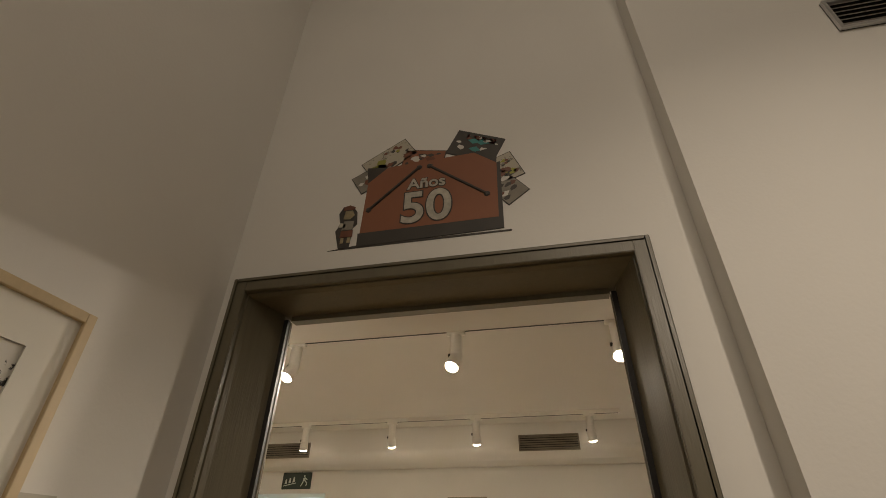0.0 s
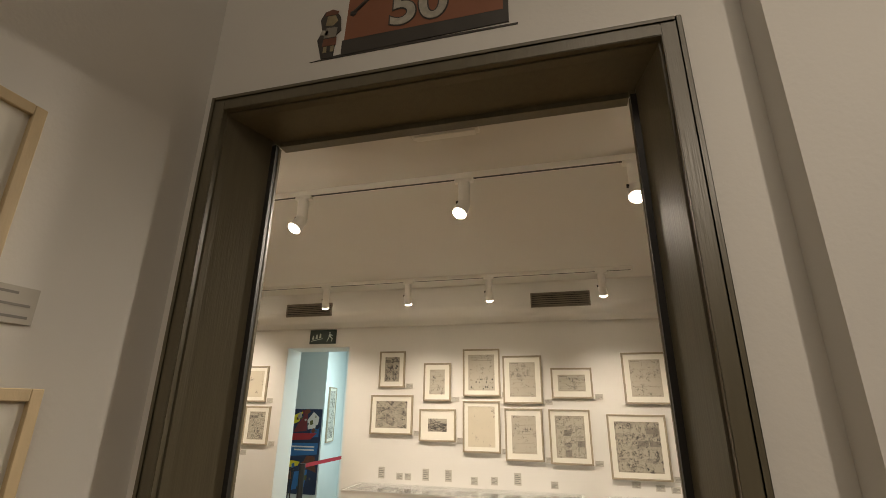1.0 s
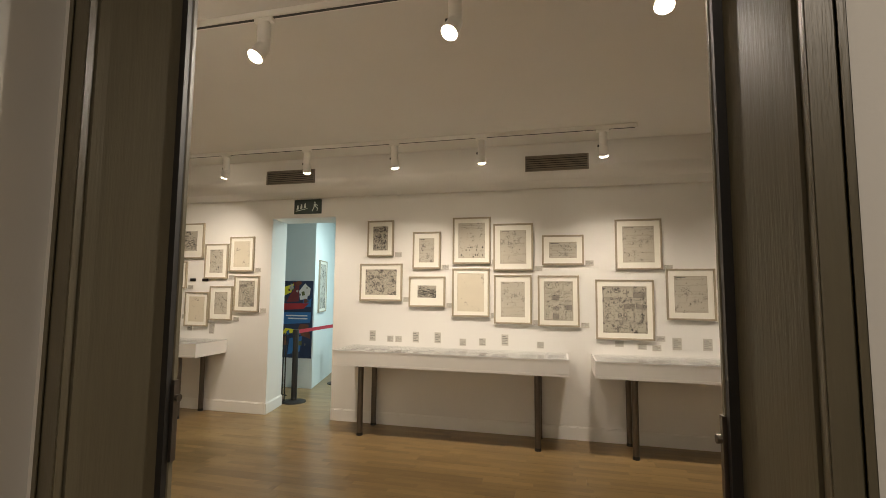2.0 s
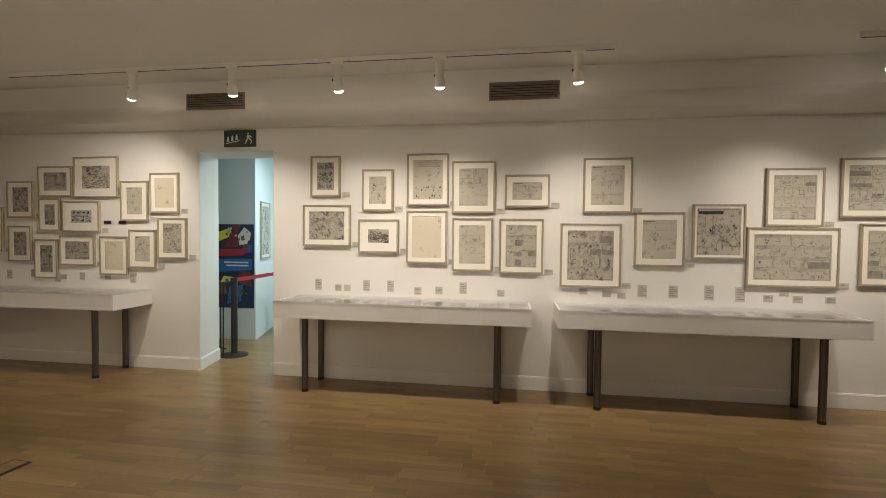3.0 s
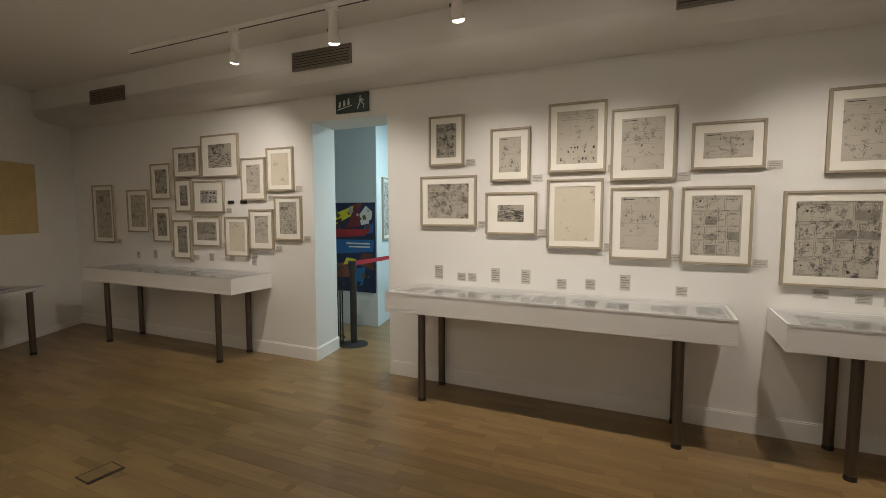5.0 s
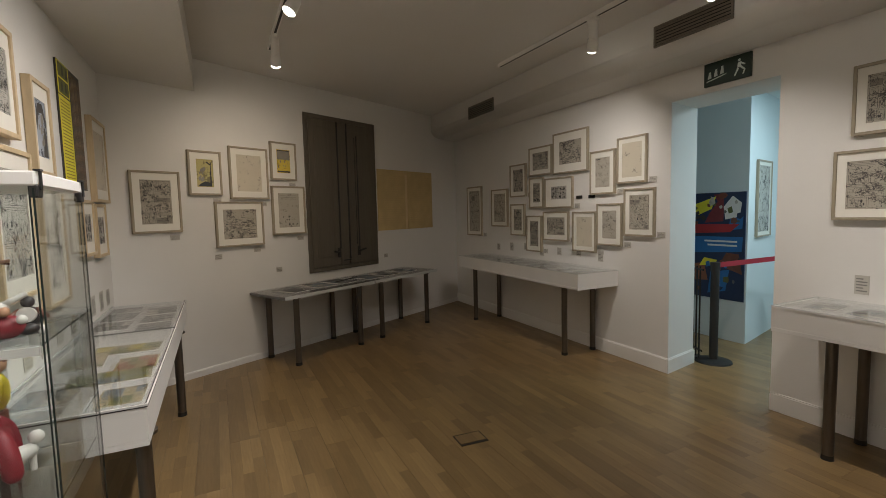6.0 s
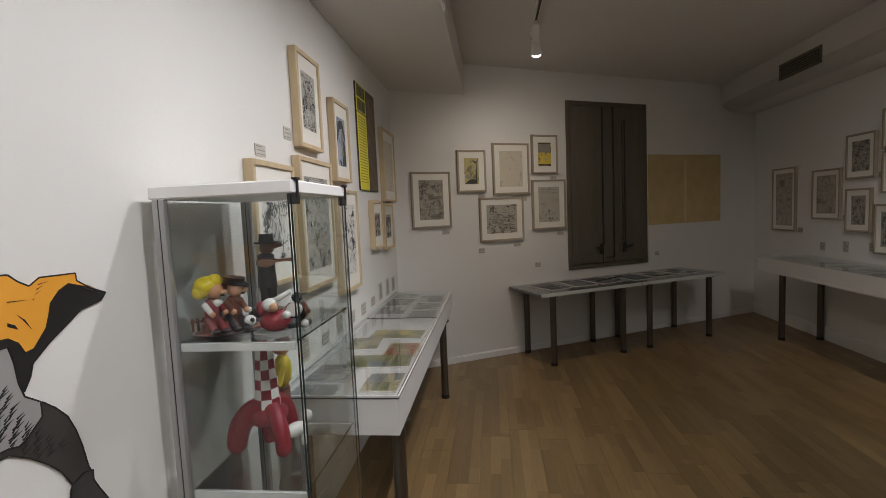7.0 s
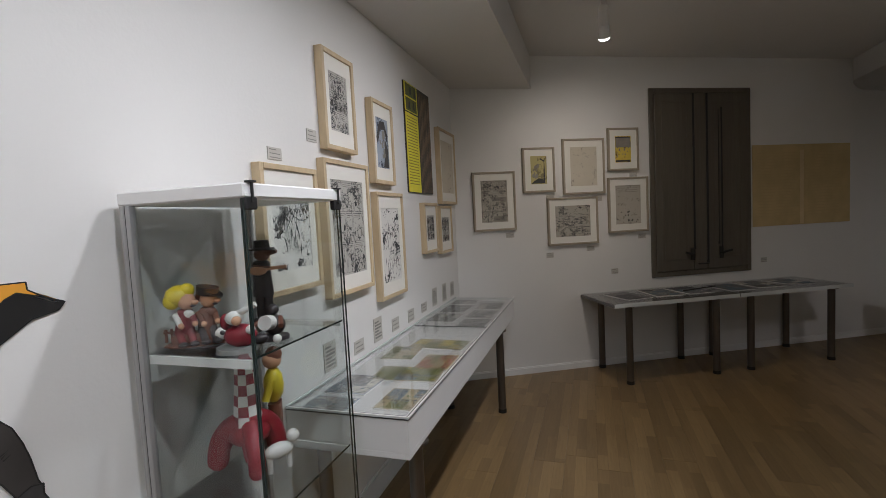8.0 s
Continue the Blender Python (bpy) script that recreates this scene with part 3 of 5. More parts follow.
        bar(ink, -w / 2 + 0.01, -w * 0.15, h / 2 - 0.012, h / 2 - 0.007)
        for k in range(5):
            z = h / 2 - 0.03 - k * h * 0.17
            bar(wash, -w * 0.4, w * rng.uniform(0.0, 0.4), z - 0.0012, z)
    elif style == "tree":
        for q in (((0.30, -0.5), (0.42, -0.5), (0.40, 0.3), (0.44, 0.44), (0.36, 0.38)), ((0.36, 0.30), (0.36, 0.36), (0.12, 0.45), (0.10, 0.40), (0.2, 0.36)), ((-0.5, -0.5), (0.4, -0.5), (0.4, -0.38), (0.0, -0.30), (-0.3, -0.40))):
            ink.faces.new([ink.verts.new((a * w, -0.0009, b * h)) for a, b in q])
        for _ in range(10):
            blot(wash, rng.uniform(-w * 0.4, w * 0.1), rng.uniform(-h * 0.28, h * 0.2), rng.uniform(0.008, 0.02))
    elif style == "sunset":
        bar(wash, -w / 2, w / 2, h * 0.08, h / 2)
        bar(ink, -w / 2, w / 2, h * 0.46, h / 2, -0.0012)
        bar(ink, -w / 2, w / 2, -h / 2, -h * 0.43, -0.0012)
        for _ in range(12):
            blot(wash, rng.uniform(-w * 0.4, w * 0.4), rng.uniform(-h * 0.4, h * 0.1), rng.uniform(0.004, 0.014))
    elif style == "landscape":
        for _ in range(150):
            x, z = rng.uniform(-w * 0.49, w * 0.4), h * max(-0.49, min(0.45, rng.gauss(-0.12, 0.22)))
            bar(ink, x, min(w * 0.49, x + rng.uniform(0.006, 0.05)), z, z + rng.uniform(0.001, 0.005), -0.0008 - 0.0004 * rng.random())
        for _ in range(22):
            blot(wash, rng.uniform(-w * 0.45, w * 0.45), rng.uniform(-h * 0.45, h * 0.1), rng.uniform(0.008, 0.022))
    elif style == "marks":
        for _ in range(16):
            blot(ink, rng.uniform(-w * 0.45, w * 0.45), h * rng.choice((-0.47, -0.42, -0.28, -0.2, -0.2)), rng.uniform(0.004, 0.013))
        for k in range(3):
            bar(wash, -w * 0.4, w * 0.4, h * (0.44 - 0.05 * k), h * (0.44 - 0.05 * k) + 0.003)
    elif style == "colour":
        for q in (((-0.5, 0.1), (-0.2, 0.45), (0.25, 0.48), (0.5, 0.2), (0.5, 0.02), (0.2, 0.3), (-0.15, 0.28), (-0.4, -0.05)), ((0.05, -0.5), (0.5, -0.5), (0.5, -0.1), (0.3, 0.1), (0.2, -0.2))):
            ink.faces.new([ink.verts.new((a * w, -0.0009, b * h)) for a, b in q])
        for _ in range(9):
            blot(wash, rng.uniform(-w * 0.4, w * 0.4), rng.uniform(-h * 0.45, h * 0.3), rng.uniform(0.01, 0.03))
    elif style == "brush":
        for _ in range(16):
            x, z = rng.uniform(-w * 0.34, w * 0.34), rng.uniform(-h * 0.25, h * 0.4)
            l = rng.uniform(0.02, 0.09)
            a = rng.uniform(-0.5, 0.5)
            vs = [ink.verts.new((x + p * math.cos(a) - q * math.sin(a), -0.0009, z - q * math.cos(a) - p * math.sin(a))) for p, q in ((0, 0), (0.004, l * 0.5), (0.001, l), (-0.003, l * 0.4))]
            ink.faces.new(vs)
        for _ in range(5):
            figure_strokes(rng.uniform(-w * 0.2, w * 0.2), rng.uniform(-h * 0.3, h * 0.3), 0.09)
    return ink, wash


PAGES = {"tree": "page_ochre", "sunset": "page_yellow", "landscape": "page_dense", "marks": "page", "lines": "page_dense", "panels": "page", "dense": "page_dense", "sketch": "page", "blank": "page_pale", "cover": "page_dense", "yellow": "page_yellow", "brush": "page_white", "colour": "page_blue", "inkpage": "page_ink", "ochre": "page_colour"}


def picture(m, w, h, style, wood, depth, bar, margin, label, group):
    t = thing("framed_drawing", label, "picture frame", m, group=group)
    bm = bmesh.new()
    ring(bm, -w / 2, w / 2, -h / 2, h / 2, bar, -depth, -0.002, True)
    soften(bm, 0.0018)
    part("frame", bm, M[wood], t)
    y = -depth + 0.010
    iw, ih = w - 2 * bar, h - 2 * bar
    ml, mt = margin if isinstance(margin, tuple) else (margin, margin)
    bm = bmesh.new()
    add_box(bm, (-iw / 2, y, -ih / 2), (-iw / 2 + ml, y + 0.003, ih / 2))
    add_box(bm, (iw / 2 - ml, y, -ih / 2), (iw / 2, y + 0.003, ih / 2))
    add_box(bm, (-iw / 2 + ml, y, ih / 2 - mt), (iw / 2 - ml, y + 0.003, ih / 2))
    add_box(bm, (-iw / 2 + ml, y, -ih / 2), (iw / 2 - ml, y + 0.003, -ih / 2 + mt))
    part("mat_board", bm, M["mat"], t, "off-white mat board")
    bm = bmesh.new()
    add_box(bm, (-iw / 2 + ml - 0.004, 0, -ih / 2 + mt - 0.004), (iw / 2 - ml + 0.004, 0.002, ih / 2 - mt + 0.004))
    page = part("drawing", bm, M[PAGES[style]], t, "comic page drawing in ink")
    page.location = (0, y + 0.0045, 0)
    ink, wash = ink_marks(iw - 2 * ml - 0.012, ih - 2 * mt - 0.012, style)
    for name, b, mat in (("ink_drawing", ink, "ink_black" if style in ("inkpage", "brush", "cover") else "ink"), ("grey_wash", wash, "wash")):
        if len(b.verts):
            tagged(part(name, b, M[mat], page), kind="stuff")
        else:
            b.free()
    return t


def label_card(m, w, h, lines=4, lean=0.0):
    t = thing("wall_label", "small pale printed caption card on the wall", "label", m, group="caption cards")
    bm = bmesh.new()
    vs = add_box(bm, (-w / 2, -0.005, -h / 2), (w / 2, -0.001, h / 2))
    part("card", bm, M["caption"], t)
    bm = bmesh.new()
    for k in range(lines):
        z = h * (0.32 - 0.64 * k / max(1, lines - 1))
        add_box(bm, (-w * 0.38, -0.0058, z - h * 0.035), (w * (0.38 if k % 3 else 0.1), -0.005, z + h * 0.035))
    tagged(part("text_block", bm, M["print"], t), kind="stuff")


GREY = "comic page drawing in a slim grey-brown wooden frame with white mat"
NORTH_MID = [(-2.068, 2.144, 0.328, 0.426, "dense"), (-1.499, 1.996, 0.332, 0.429, "sketch"), (-0.972, 2.101, 0.433, 0.528, "marks"), (-0.506, 2.022, 0.436, 0.521, "sketch"), (0.026, 1.982, 0.437, 0.323, "sketch"), (-2.054, 1.626, 0.528, 0.437, "dense"), (-1.49, 1.52, 0.431, 0.348, "landscape"), (-0.98, 1.516, 0.423, 0.541, "blank"), (-0.512, 1.445, 0.411, 0.534, "sketch"), (-0.026, 1.435, 0.432, 0.546, "panels")]
NORTH_EAST = [(0.788, 2.033, 0.456, 0.528, "sketch"), (0.639, 1.355, 0.571, 0.621, "dense"), (1.27, 1.519, 0.455, 0.518, "sketch"), (1.792, 1.596, 0.461, 0.514, "cover"), (2.428, 1.915, 0.485, 0.533, "panels"), (2.421, 1.366, 0.775, 0.548, "panels"), (3.04, 2.0, 0.48, 0.535, "panels"), (3.2, 1.4, 0.46, 0.562, "panels")]
NORTH_WEST = [(-7.003, 1.515, 0.45, 0.75, "panels"), (-6.29, 1.552, 0.42, 0.526, "panels"), (-5.835, 1.903, 0.36, 0.427, "dense"), (-5.361, 2.112, 0.45, 0.35, "dense"), (-4.825, 2.157, 0.575, 0.466, "landscape"), (-4.333, 1.887, 0.348, 0.451, "sketch"), (-3.956, 1.976, 0.357, 0.446, "blank"), (-5.441, 1.728, 0.28, 0.378, "dense"), (-5.024, 1.709, 0.49, 0.358, "inkpage"), (-5.849, 1.387, 0.32, 0.419, "dense"), (-5.494, 1.215, 0.31, 0.456, "dense"), (-5.077, 1.317, 0.459, 0.347, "dense"), (-4.601, 1.265, 0.359, 0.442, "blank"), (-4.237, 1.348, 0.34, 0.434, "sketch"), (-3.863, 1.471, 0.361, 0.458, "panels")]
MARGINS = {"marks": 0.045, "landscape": 0.085, "sketch": 0.055, "dense": 0.05, "panels": 0.045, "blank": 0.04, "cover": 0.02, "inkpage": 0.085}
for rows, group in ((NORTH_MID, "drawings beside the doorway"), (NORTH_EAST, "drawings over the long case"), (NORTH_WEST, "cluster of small drawings")):
    for x, z, w, h, style in rows:
        picture(on_north(x, z), w, h, style, "greywood", 0.032, 0.019, MARGINS[style], GREY, group)
        label_card(on_north(x + w / 2 + 0.055, z - h / 2 + 0.02), 0.085, 0.055)
for x in (-4.69, -4.50):
    plate = thing("black_plate", "small black plate on the white wall", "plate", on_north(x, 1.645))
    box_part("plate_body", (-0.045, -0.012, -0.018), (0.045, 0, 0.018), M["black"], plate, bevel=0.002)

WEST = [(0.415, 1.667, 0.41, 0.545, "dense"), (0.86, 1.942, 0.318, 0.42, "tree"), (1.315, 1.962, 0.43, 0.527, "blank"), (1.73, 2.114, 0.325, 0.41, "sunset"), (1.189, 1.446, 0.516, 0.453, "landscape"), (1.772, 1.577, 0.425, 0.535, "marks")]
for s, z, w, h, style in WEST:
    picture(on_west(s, z), w, h, style, "greywood", 0.032, 0.019, 0.06, "comic page drawing in a slim pale wooden frame with white mat", "drawings beside the shutters")
    label_card(on_west(s + w * 0.35, z - h / 2 - 0.05), 0.08, 0.045)

SOUTH = [(-3.275, 2.123, 0.30, 0.468, "inkpage"), (-3.762, 1.995, 0.292, 0.478, "colour"), (-2.835, 1.525, 0.375, 0.51, "brush"), (-3.305, 1.515, 0.445, 0.655, "inkpage"), (-3.808, 1.393, 0.385, 0.63, "brush"), (-4.55, 1.47, 0.30, 0.375, "inkpage"), (-4.93, 1.445, 0.33, 0.39, "inkpage"), (-5.06, 1.965, 0.46, 0.62, "blank")]
for x, z, w, h, style in SOUTH:
    picture(on_south(x, z), w, h, style, "oak", 0.042, 0.022, (0.042, 0.072), "comic drawing in a deep pale natural wood frame with white mat", "drawings over the glass case")

label_card(on_south(-3.06, 1.938), 0.075, 0.055, 3)
label_card(on_south(-2.79, 1.827), 0.085, 0.048, 3)

# ---- shuttered window ----
SHW, SHH = 1.143, 1.866
sh = thing("window_1", "tall closed dark grey-brown painted wooden window shutters", "window shutters", on_west(2.59, 1.766), kind="structure")
bm = bmesh.new()
ring(bm, -SHW / 2, SHW / 2, -SHH / 2, SHH / 2, 0.05, -0.016, 0.0, True)
soften(bm, 0.004)
part("window_frame", bm, M["shutter"], sh)
box_part("shutter_back", (-SHW / 2 + 0.05, -0.004, -SHH / 2 + 0.05), (SHW / 2 - 0.05, 0, SHH / 2 - 0.05), M["shutter"], sh)
for x0, x1 in ((-0.518, -0.104), (-0.096, 0.048), (0.056, 0.518)):
    leaf = box_part("shutter_leaf", (x0, -0.026, -SHH / 2 + 0.055), (x1, -0.005, SHH / 2 - 0.055), M["shutter"], sh, bevel=0.004)
    if x1 - x0 > 0.3:
        bm = bmesh.new()
        ring(bm, x0 + 0.07, x1 - 0.07, -SHH / 2 + 0.16, SHH / 2 - 0.13, 0.018, -0.031, -0.026, True)
        soften(bm, 0.003)
        part("moulding", bm, M["shutter"], leaf)
for x in (-0.125, 0.205):
    bm = bmesh.new()
    add_tube(bm, (x, -0.026, -0.72), (x, -0.05, -0.72), 0.012)
    add_tube(bm, (x, -0.05, -0.72), (x + (0.10 if x > 0 else -0.09), -0.054, -0.70), 0.013)
    add_box(bm, (x - 0.022, -0.036, -0.78), (x + 0.022, -0.0262, -0.66))
    part("shutter_handle", bm, M["black"], sh, "black iron lever handle")
bm = bmesh.new()
add_box(bm, (-0.06, -0.036, -0.83), (0.06, -0.026, -0.815))
part("bolt", bm, M["black"], sh, "black iron bolt")
# First is a rod; the others draw a dark gap and shaded moulding edges.
for x, z0, z1, half in ((-0.100, -0.66, 0.875, 0.009), (0.052, -0.80, 0.875, 0.010), (0.180, -0.62, 0.72, 0.004), (0.216, -0.72, 0.74, 0.007)):
    bm = bmesh.new()
    add_tube(bm, (x, -0.033, z0), (x, -0.033, z1), half)
    add_box(bm, (x - half - 0.004, -0.034, z0 - 0.012), (x + half + 0.004, -0.0265, z0 + 0.012))
    part("rod", bm, M["black"], sh, "black bar for the shutter rod, leaf gap and moulding edges")

# two kraft paper panels on the west wall
for s, w in ((3.50, 0.62), (4.105, 0.58)):
    t = thing("paper_panel", "yellowed kraft paper text panel pinned to the wall", "panel", on_west(s, 1.70), group="paper panels")
    box_part("sheet", (-w / 2, -0.008, -0.42), (w / 2, -0.001, 0.42), M["kraft"], t, bevel=0.001)
    if s < 4:
        box_part("fold", (w / 2 - 0.05, -0.0092, -0.415), (w / 2 - 0.004, -0.0082, 0.36), M["fold_pale"], t, "paler folded edge of the paper")
    bm = bmesh.new()
    for k in range(22):
        z = 0.33 - k * 0.031
        add_box(bm, (-w * 0.42, -0.0086, z), (w * rng.uniform(0.25, 0.42), -0.008, z + 0.007))
    tagged(part("text_block", bm, material("faded_print", (0.54, 0.405, 0.195), 0.7), t, "faded brown lines of print"), kind="stuff")

# yellow and black banner
t = thing("poster", "tall poster, yellow text column beside a dark curtain picture", "poster", on_south(-4.45, 2.105))
box_part("sheet", (-0.255, -0.012, -0.377), (0.255, -0.001, 0.377), M["charcoal"], t)
box_part("yellow_column", (-0.252, -0.0135, -0.374), (-0.01, -0.012, 0.17), M["yellow"], t)
bm = bmesh.new()
for k in range(24):
    add_box(bm, (-0.23, -0.0142, 0.14 - k * 0.02), (-0.04, -0.0135, 0.146 - k * 0.02))
tagged(part("text_block", bm, M["mustard"], t), kind="stuff")
bm = bmesh.new()
for k in range(9):
    x = 0.02 + k * 0.026
    add_shape(bm, [(x, -0.37), (x + 0.006, -0.37), (x + 0.012 + 0.004 * (k % 3), 0.3), (x + 0.004, 0.36)], -0.0121, -0.0135)
tagged(part("curtain", bm, M["fold"], t), kind="stuff")
box_part("yellow_heading", (-0.252, -0.0135, 0.18), (-0.01, -0.012, 0.374), M["yellow"], t)
bm = bmesh.new()
for z0, z1 in ((0.186, 0.272), (0.284, 0.368)):
    add_shape(bm, [(-0.235, z0), (-0.03, z0), (-0.03, z1), (-0.235, z1)], -0.0135, -0.0142)
part("heading_print", bm, M["moss"], t, "two dark olive picture boxes")
bm = bmesh.new()
for x, z in ((-0.19, 0.20), (-0.11, 0.205), (-0.16, 0.30), (-0.08, 0.295)):
    add_shape(bm, [(x, z), (x + 0.04, z), (x + 0.03, z + 0.05), (x + 0.012, z + 0.055)], -0.0142, -0.0147)
tagged(part("heading_ink", bm, M["soot"], t), kind="stuff")


# ---- glass-topped display cases ----
def leg_part(t, x, y, top):
    bm = bmesh.new()
    add_tube(bm, (x, y, 0.03), (x, y, top), 0.030, segs=18)
    add_tube(bm, (x, y, top - 0.012), (x, y, top), 0.055, segs=18)
    smooth(bm)
    leg = part("leg", bm, M["steel"], t, "round brushed steel leg")
    bm = bmesh.new()
    add_tube(bm, (x, y, 0.0), (x, y, 0.03), 0.033, 0.031, segs=18)
    part("foot", bm, M["black"], leg, "black foot")


def display_case(m, x0, x1, depth, z0, z1, leg_x, leg_y, label, dark_line=False, mid=None):
    """Local x along the wall, y towards the wall (0 at the wall), front at y = -depth."""
    t = thing("display_case", label, "display case", m, group="display cases")
    bm = bmesh.new()
    add_box(bm, (x0, -depth, z0), (x1, -0.004, z0 + 0.025))
    soften(bm, 0.002)
    part("base_board", bm, M["laminate"], t)
    for lo, hi in (((x0, -depth, z0 + 0.025), (x1, -depth + 0.02, z1)), ((x0, -0.024, z0 + 0.025), (x1, -0.004, z1)), ((x0, -depth + 0.02, z0 + 0.025), (x0 + 0.02, -0.024, z1)), ((x1 - 0.02, -depth + 0.02, z0 + 0.025), (x1, -0.024, z1))):
        box_part("side_panel", lo, hi, M["laminate"], t)
    box_part("inner_tray", (x0 + 0.02, -depth + 0.02, z1 - 0.032), (x1 - 0.02, -0.024, z1 - 0.019), M["tray"], t)
    mid = mid or (x0 + x1) / 2
    for a, b in ((x0, mid - 0.002), (mid + 0.002, x1)):
        lid = box_part("glass_lid", (a, -depth - 0.003, z1), (b, -0.004, z1 + 0.006), M["lid"], t, "clear glass lid")
        lid.visible_shadow = False
    bm = bmesh.new()
    add_box(bm, (x0, -depth - 0.0045, z1), (x1, -depth - 0.003, z1 + 0.006))
    add_box(bm, (x0 - 0.0015, -depth - 0.003, z1), (x0, -0.004, z1 + 0.006))
    add_box(bm, (x1, -depth - 0.003, z1), (x1 + 0.0015, -0.004, z1 + 0.006))
    part("lid_edge", bm, M["lid_edge"], t, "pale polished glass edge")
    if dark_line:
        bm = bmesh.new()
        add_box(bm, (x0, -depth - 0.0036, z1 - 0.004), (x1, -depth - 0.0005, z1 - 0.0005))
        add_box(bm, (x0 - 0.0026, -depth - 0.0005, z1 - 0.004), (x0 - 0.0005, -0.004, z1 - 0.0005))
        part("gasket", bm, M["black"], t, "thin black gasket under the lid")
        bm = bmesh.new()
        add_box(bm, (x0 - 0.002, -depth - 0.005, z1 + 0.0065), (x1 + 0.002, -depth + 0.001, z1 + 0.009))
        add_box(bm, (x0 - 0.002, -depth + 0.001, z1 + 0.0065), (x0 + 0.004, -0.014, z1 + 0.009))
        part("edge_trim", bm, M["skirting"], t, "white edge trim round the lid")
        bm = bmesh.new()
        add_box(bm, (x0 + 0.004, -depth + 0.001, z1 + 0.0062), (x1, -depth + 0.006, z1 + 0.008))
        add_box(bm, (x0 + 0.004, -depth + 0.006, z1 + 0.0062), (x0 + 0.009, -0.014, z1 + 0.008))
        part("trim_line", bm, M["black"], t, "thin black line inside the trim")
        # The joint's dark colour also holds the shadow of the glass seam.
        box_part("lid_joint", (mid - 0.0018, -depth, z1 + 0.0002), (mid + 0.0018, -0.02, z1 + 0.0058), M["glass_edge"], t, "joint between the glass lids, dark with the seam's shadow")
        box_part("back_strip", (x0, -0.012, z1 + 0.006), (x1, -0.004, z1 + 0.012), M["lid_edge"], t, "pale strip along the wall")
    for x in leg_x:
        for y in leg_y:
            leg_part(t, x, y, z0)
    return t


def magazine(m, w, h, mat, label, cover=None):
    t = thing("comic_book", label, "comic book", m, group="comics in the cases")
    bm = bmesh.new()
    add_box(bm, (-w / 2, -h / 2, 0), (w / 2, h / 2, 0.006))
    soften(bm, 0.0015)
    part("page_block", bm, M["white"], t)
    box_part("cover", (-w / 2 + 0.001, -h / 2 + 0.001, 0.006), (w / 2 - 0.001, h / 2 - 0.001, 0.0072), M[mat], t)
    inks = cover or ("ash", "soot", "bone", "ash", "slate")
    prints = {k: bmesh.new() for k in dict.fromkeys(inks + ("soot",))}

    def patch(ink, pts, z):
        prints[ink].faces.new([prints[ink].verts.new((max(-w * 0.47, min(w * 0.47, x)), max(-h * 0.47, min(h * 0.47, y)), z)) for x, y in pts])

    y = -h * 0.46
    for hh in [h * 0.92 * q for q in rng.choice(((0.3, 0.36, 0.34), (0.34, 0.32, 0.34), (0.25, 0.25, 0.25, 0.25), (0.22, 0.28, 0.24, 0.26)))]:
        cuts = [-w * 0.46] + sorted(rng.uniform(-w * 0.25, w * 0.25) for _ in range(rng.randint(1, 3))) + [w * 0.46]
        for a, b in zip(cuts, cuts[1:]):
            x0, x1, y0, y1 = a + 0.0015, b - 0.0015, y + 0.0015, y + hh - 0.0015
            if x1 - x0 < 0.012:
                continue
            patch(rng.choice(inks), ((x0, y0), (x1, y0), (x1, y1), (x0, y1)), 0.0075)
            for k in range(rng.randint(5, 9)):
                cx, cy, r, q = rng.uniform(x0, x1), rng.uniform(y0, y1), rng.uniform(0.003, 0.012), rng.uniform(0, 6)
                ring_ = [(max(x0, min(x1, cx + r * rng.uniform(0.5, 1.2) * math.cos(q + 1.0472 * j))), max(y0, min(y1, cy + r * rng.uniform(0.5, 1.3) * math.sin(q + 1.0472 * j)))) for j in range(6)]
                patch(rng.choice(inks + ("soot",)), ring_, 0.0078 + 0.0001 * k)
        y += hh
    for ink, b in prints.items():
        if len(b.verts):
            tagged(part("cover_print", b, M[ink], t), kind="stuff")
        else:
            b.free()


NZ0, NZ1, NDEP = 0.727, 0.885, 0.53
CASES = [(-6.58, -4.13, -6.28, -4.43), (-2.385, 0.065, -2.097, -0.237), (0.30, 2.76, 0.654, 2.459)]
for x0, x1, l0, l1 in CASES:
    display_case(pose(0, YN - 0.001, 0), x0, x1, NDEP, NZ0, NZ1, (l0, l1), (-0.44, -0.055), "long white glass-topped display case on round steel legs")
    n = 9
    for k in range(n):
        x = x0 + 0.16 + (x1 - x0 - 0.32) * (k + rng.uniform(-0.2, 0.2)) / (n - 1)
        w, h = rng.uniform(0.15, 0.21), rng.uniform(0.22, 0.29)
        magazine(pose(x, YN - 0.26 + rng.uniform(-0.04, 0.04), NZ1 - 0.0188, 0, 0, rng.uniform(-4, 4)), w, h, rng.choice(["page_dark", "page_dense", "page_blue", "page_dark", "page"]), "old printed comic book lying in the glass case")
SZ0, SZ1 = 0.655, 0.812
display_case(pose(0, YS + 0.001, 0, 0, 0, 180), 2.74, 5.20, 0.528, SZ0, SZ1, (2.90, 4.72), (-0.485, -0.06), "long white glass-topped display case with colourful comics", True, 4.138)
LOOKS = {0: ("page_dark", ("ash", "soot", "ash", "bone")), 1: ("page_warm", ("moss", "sand", "ash", "moss")), 2: ("page_blue", ("slate", "ash", "bone")), 3: ("page_warm", ("mustard", "moss", "sand", "moss")), 4: ("page_colour", ("rust", "sand", "moss", "rust")), 5: ("page_warm", ("mustard", "slate", "moss")), 6: ("page_warm", ("moss", "sand", "slate"))}
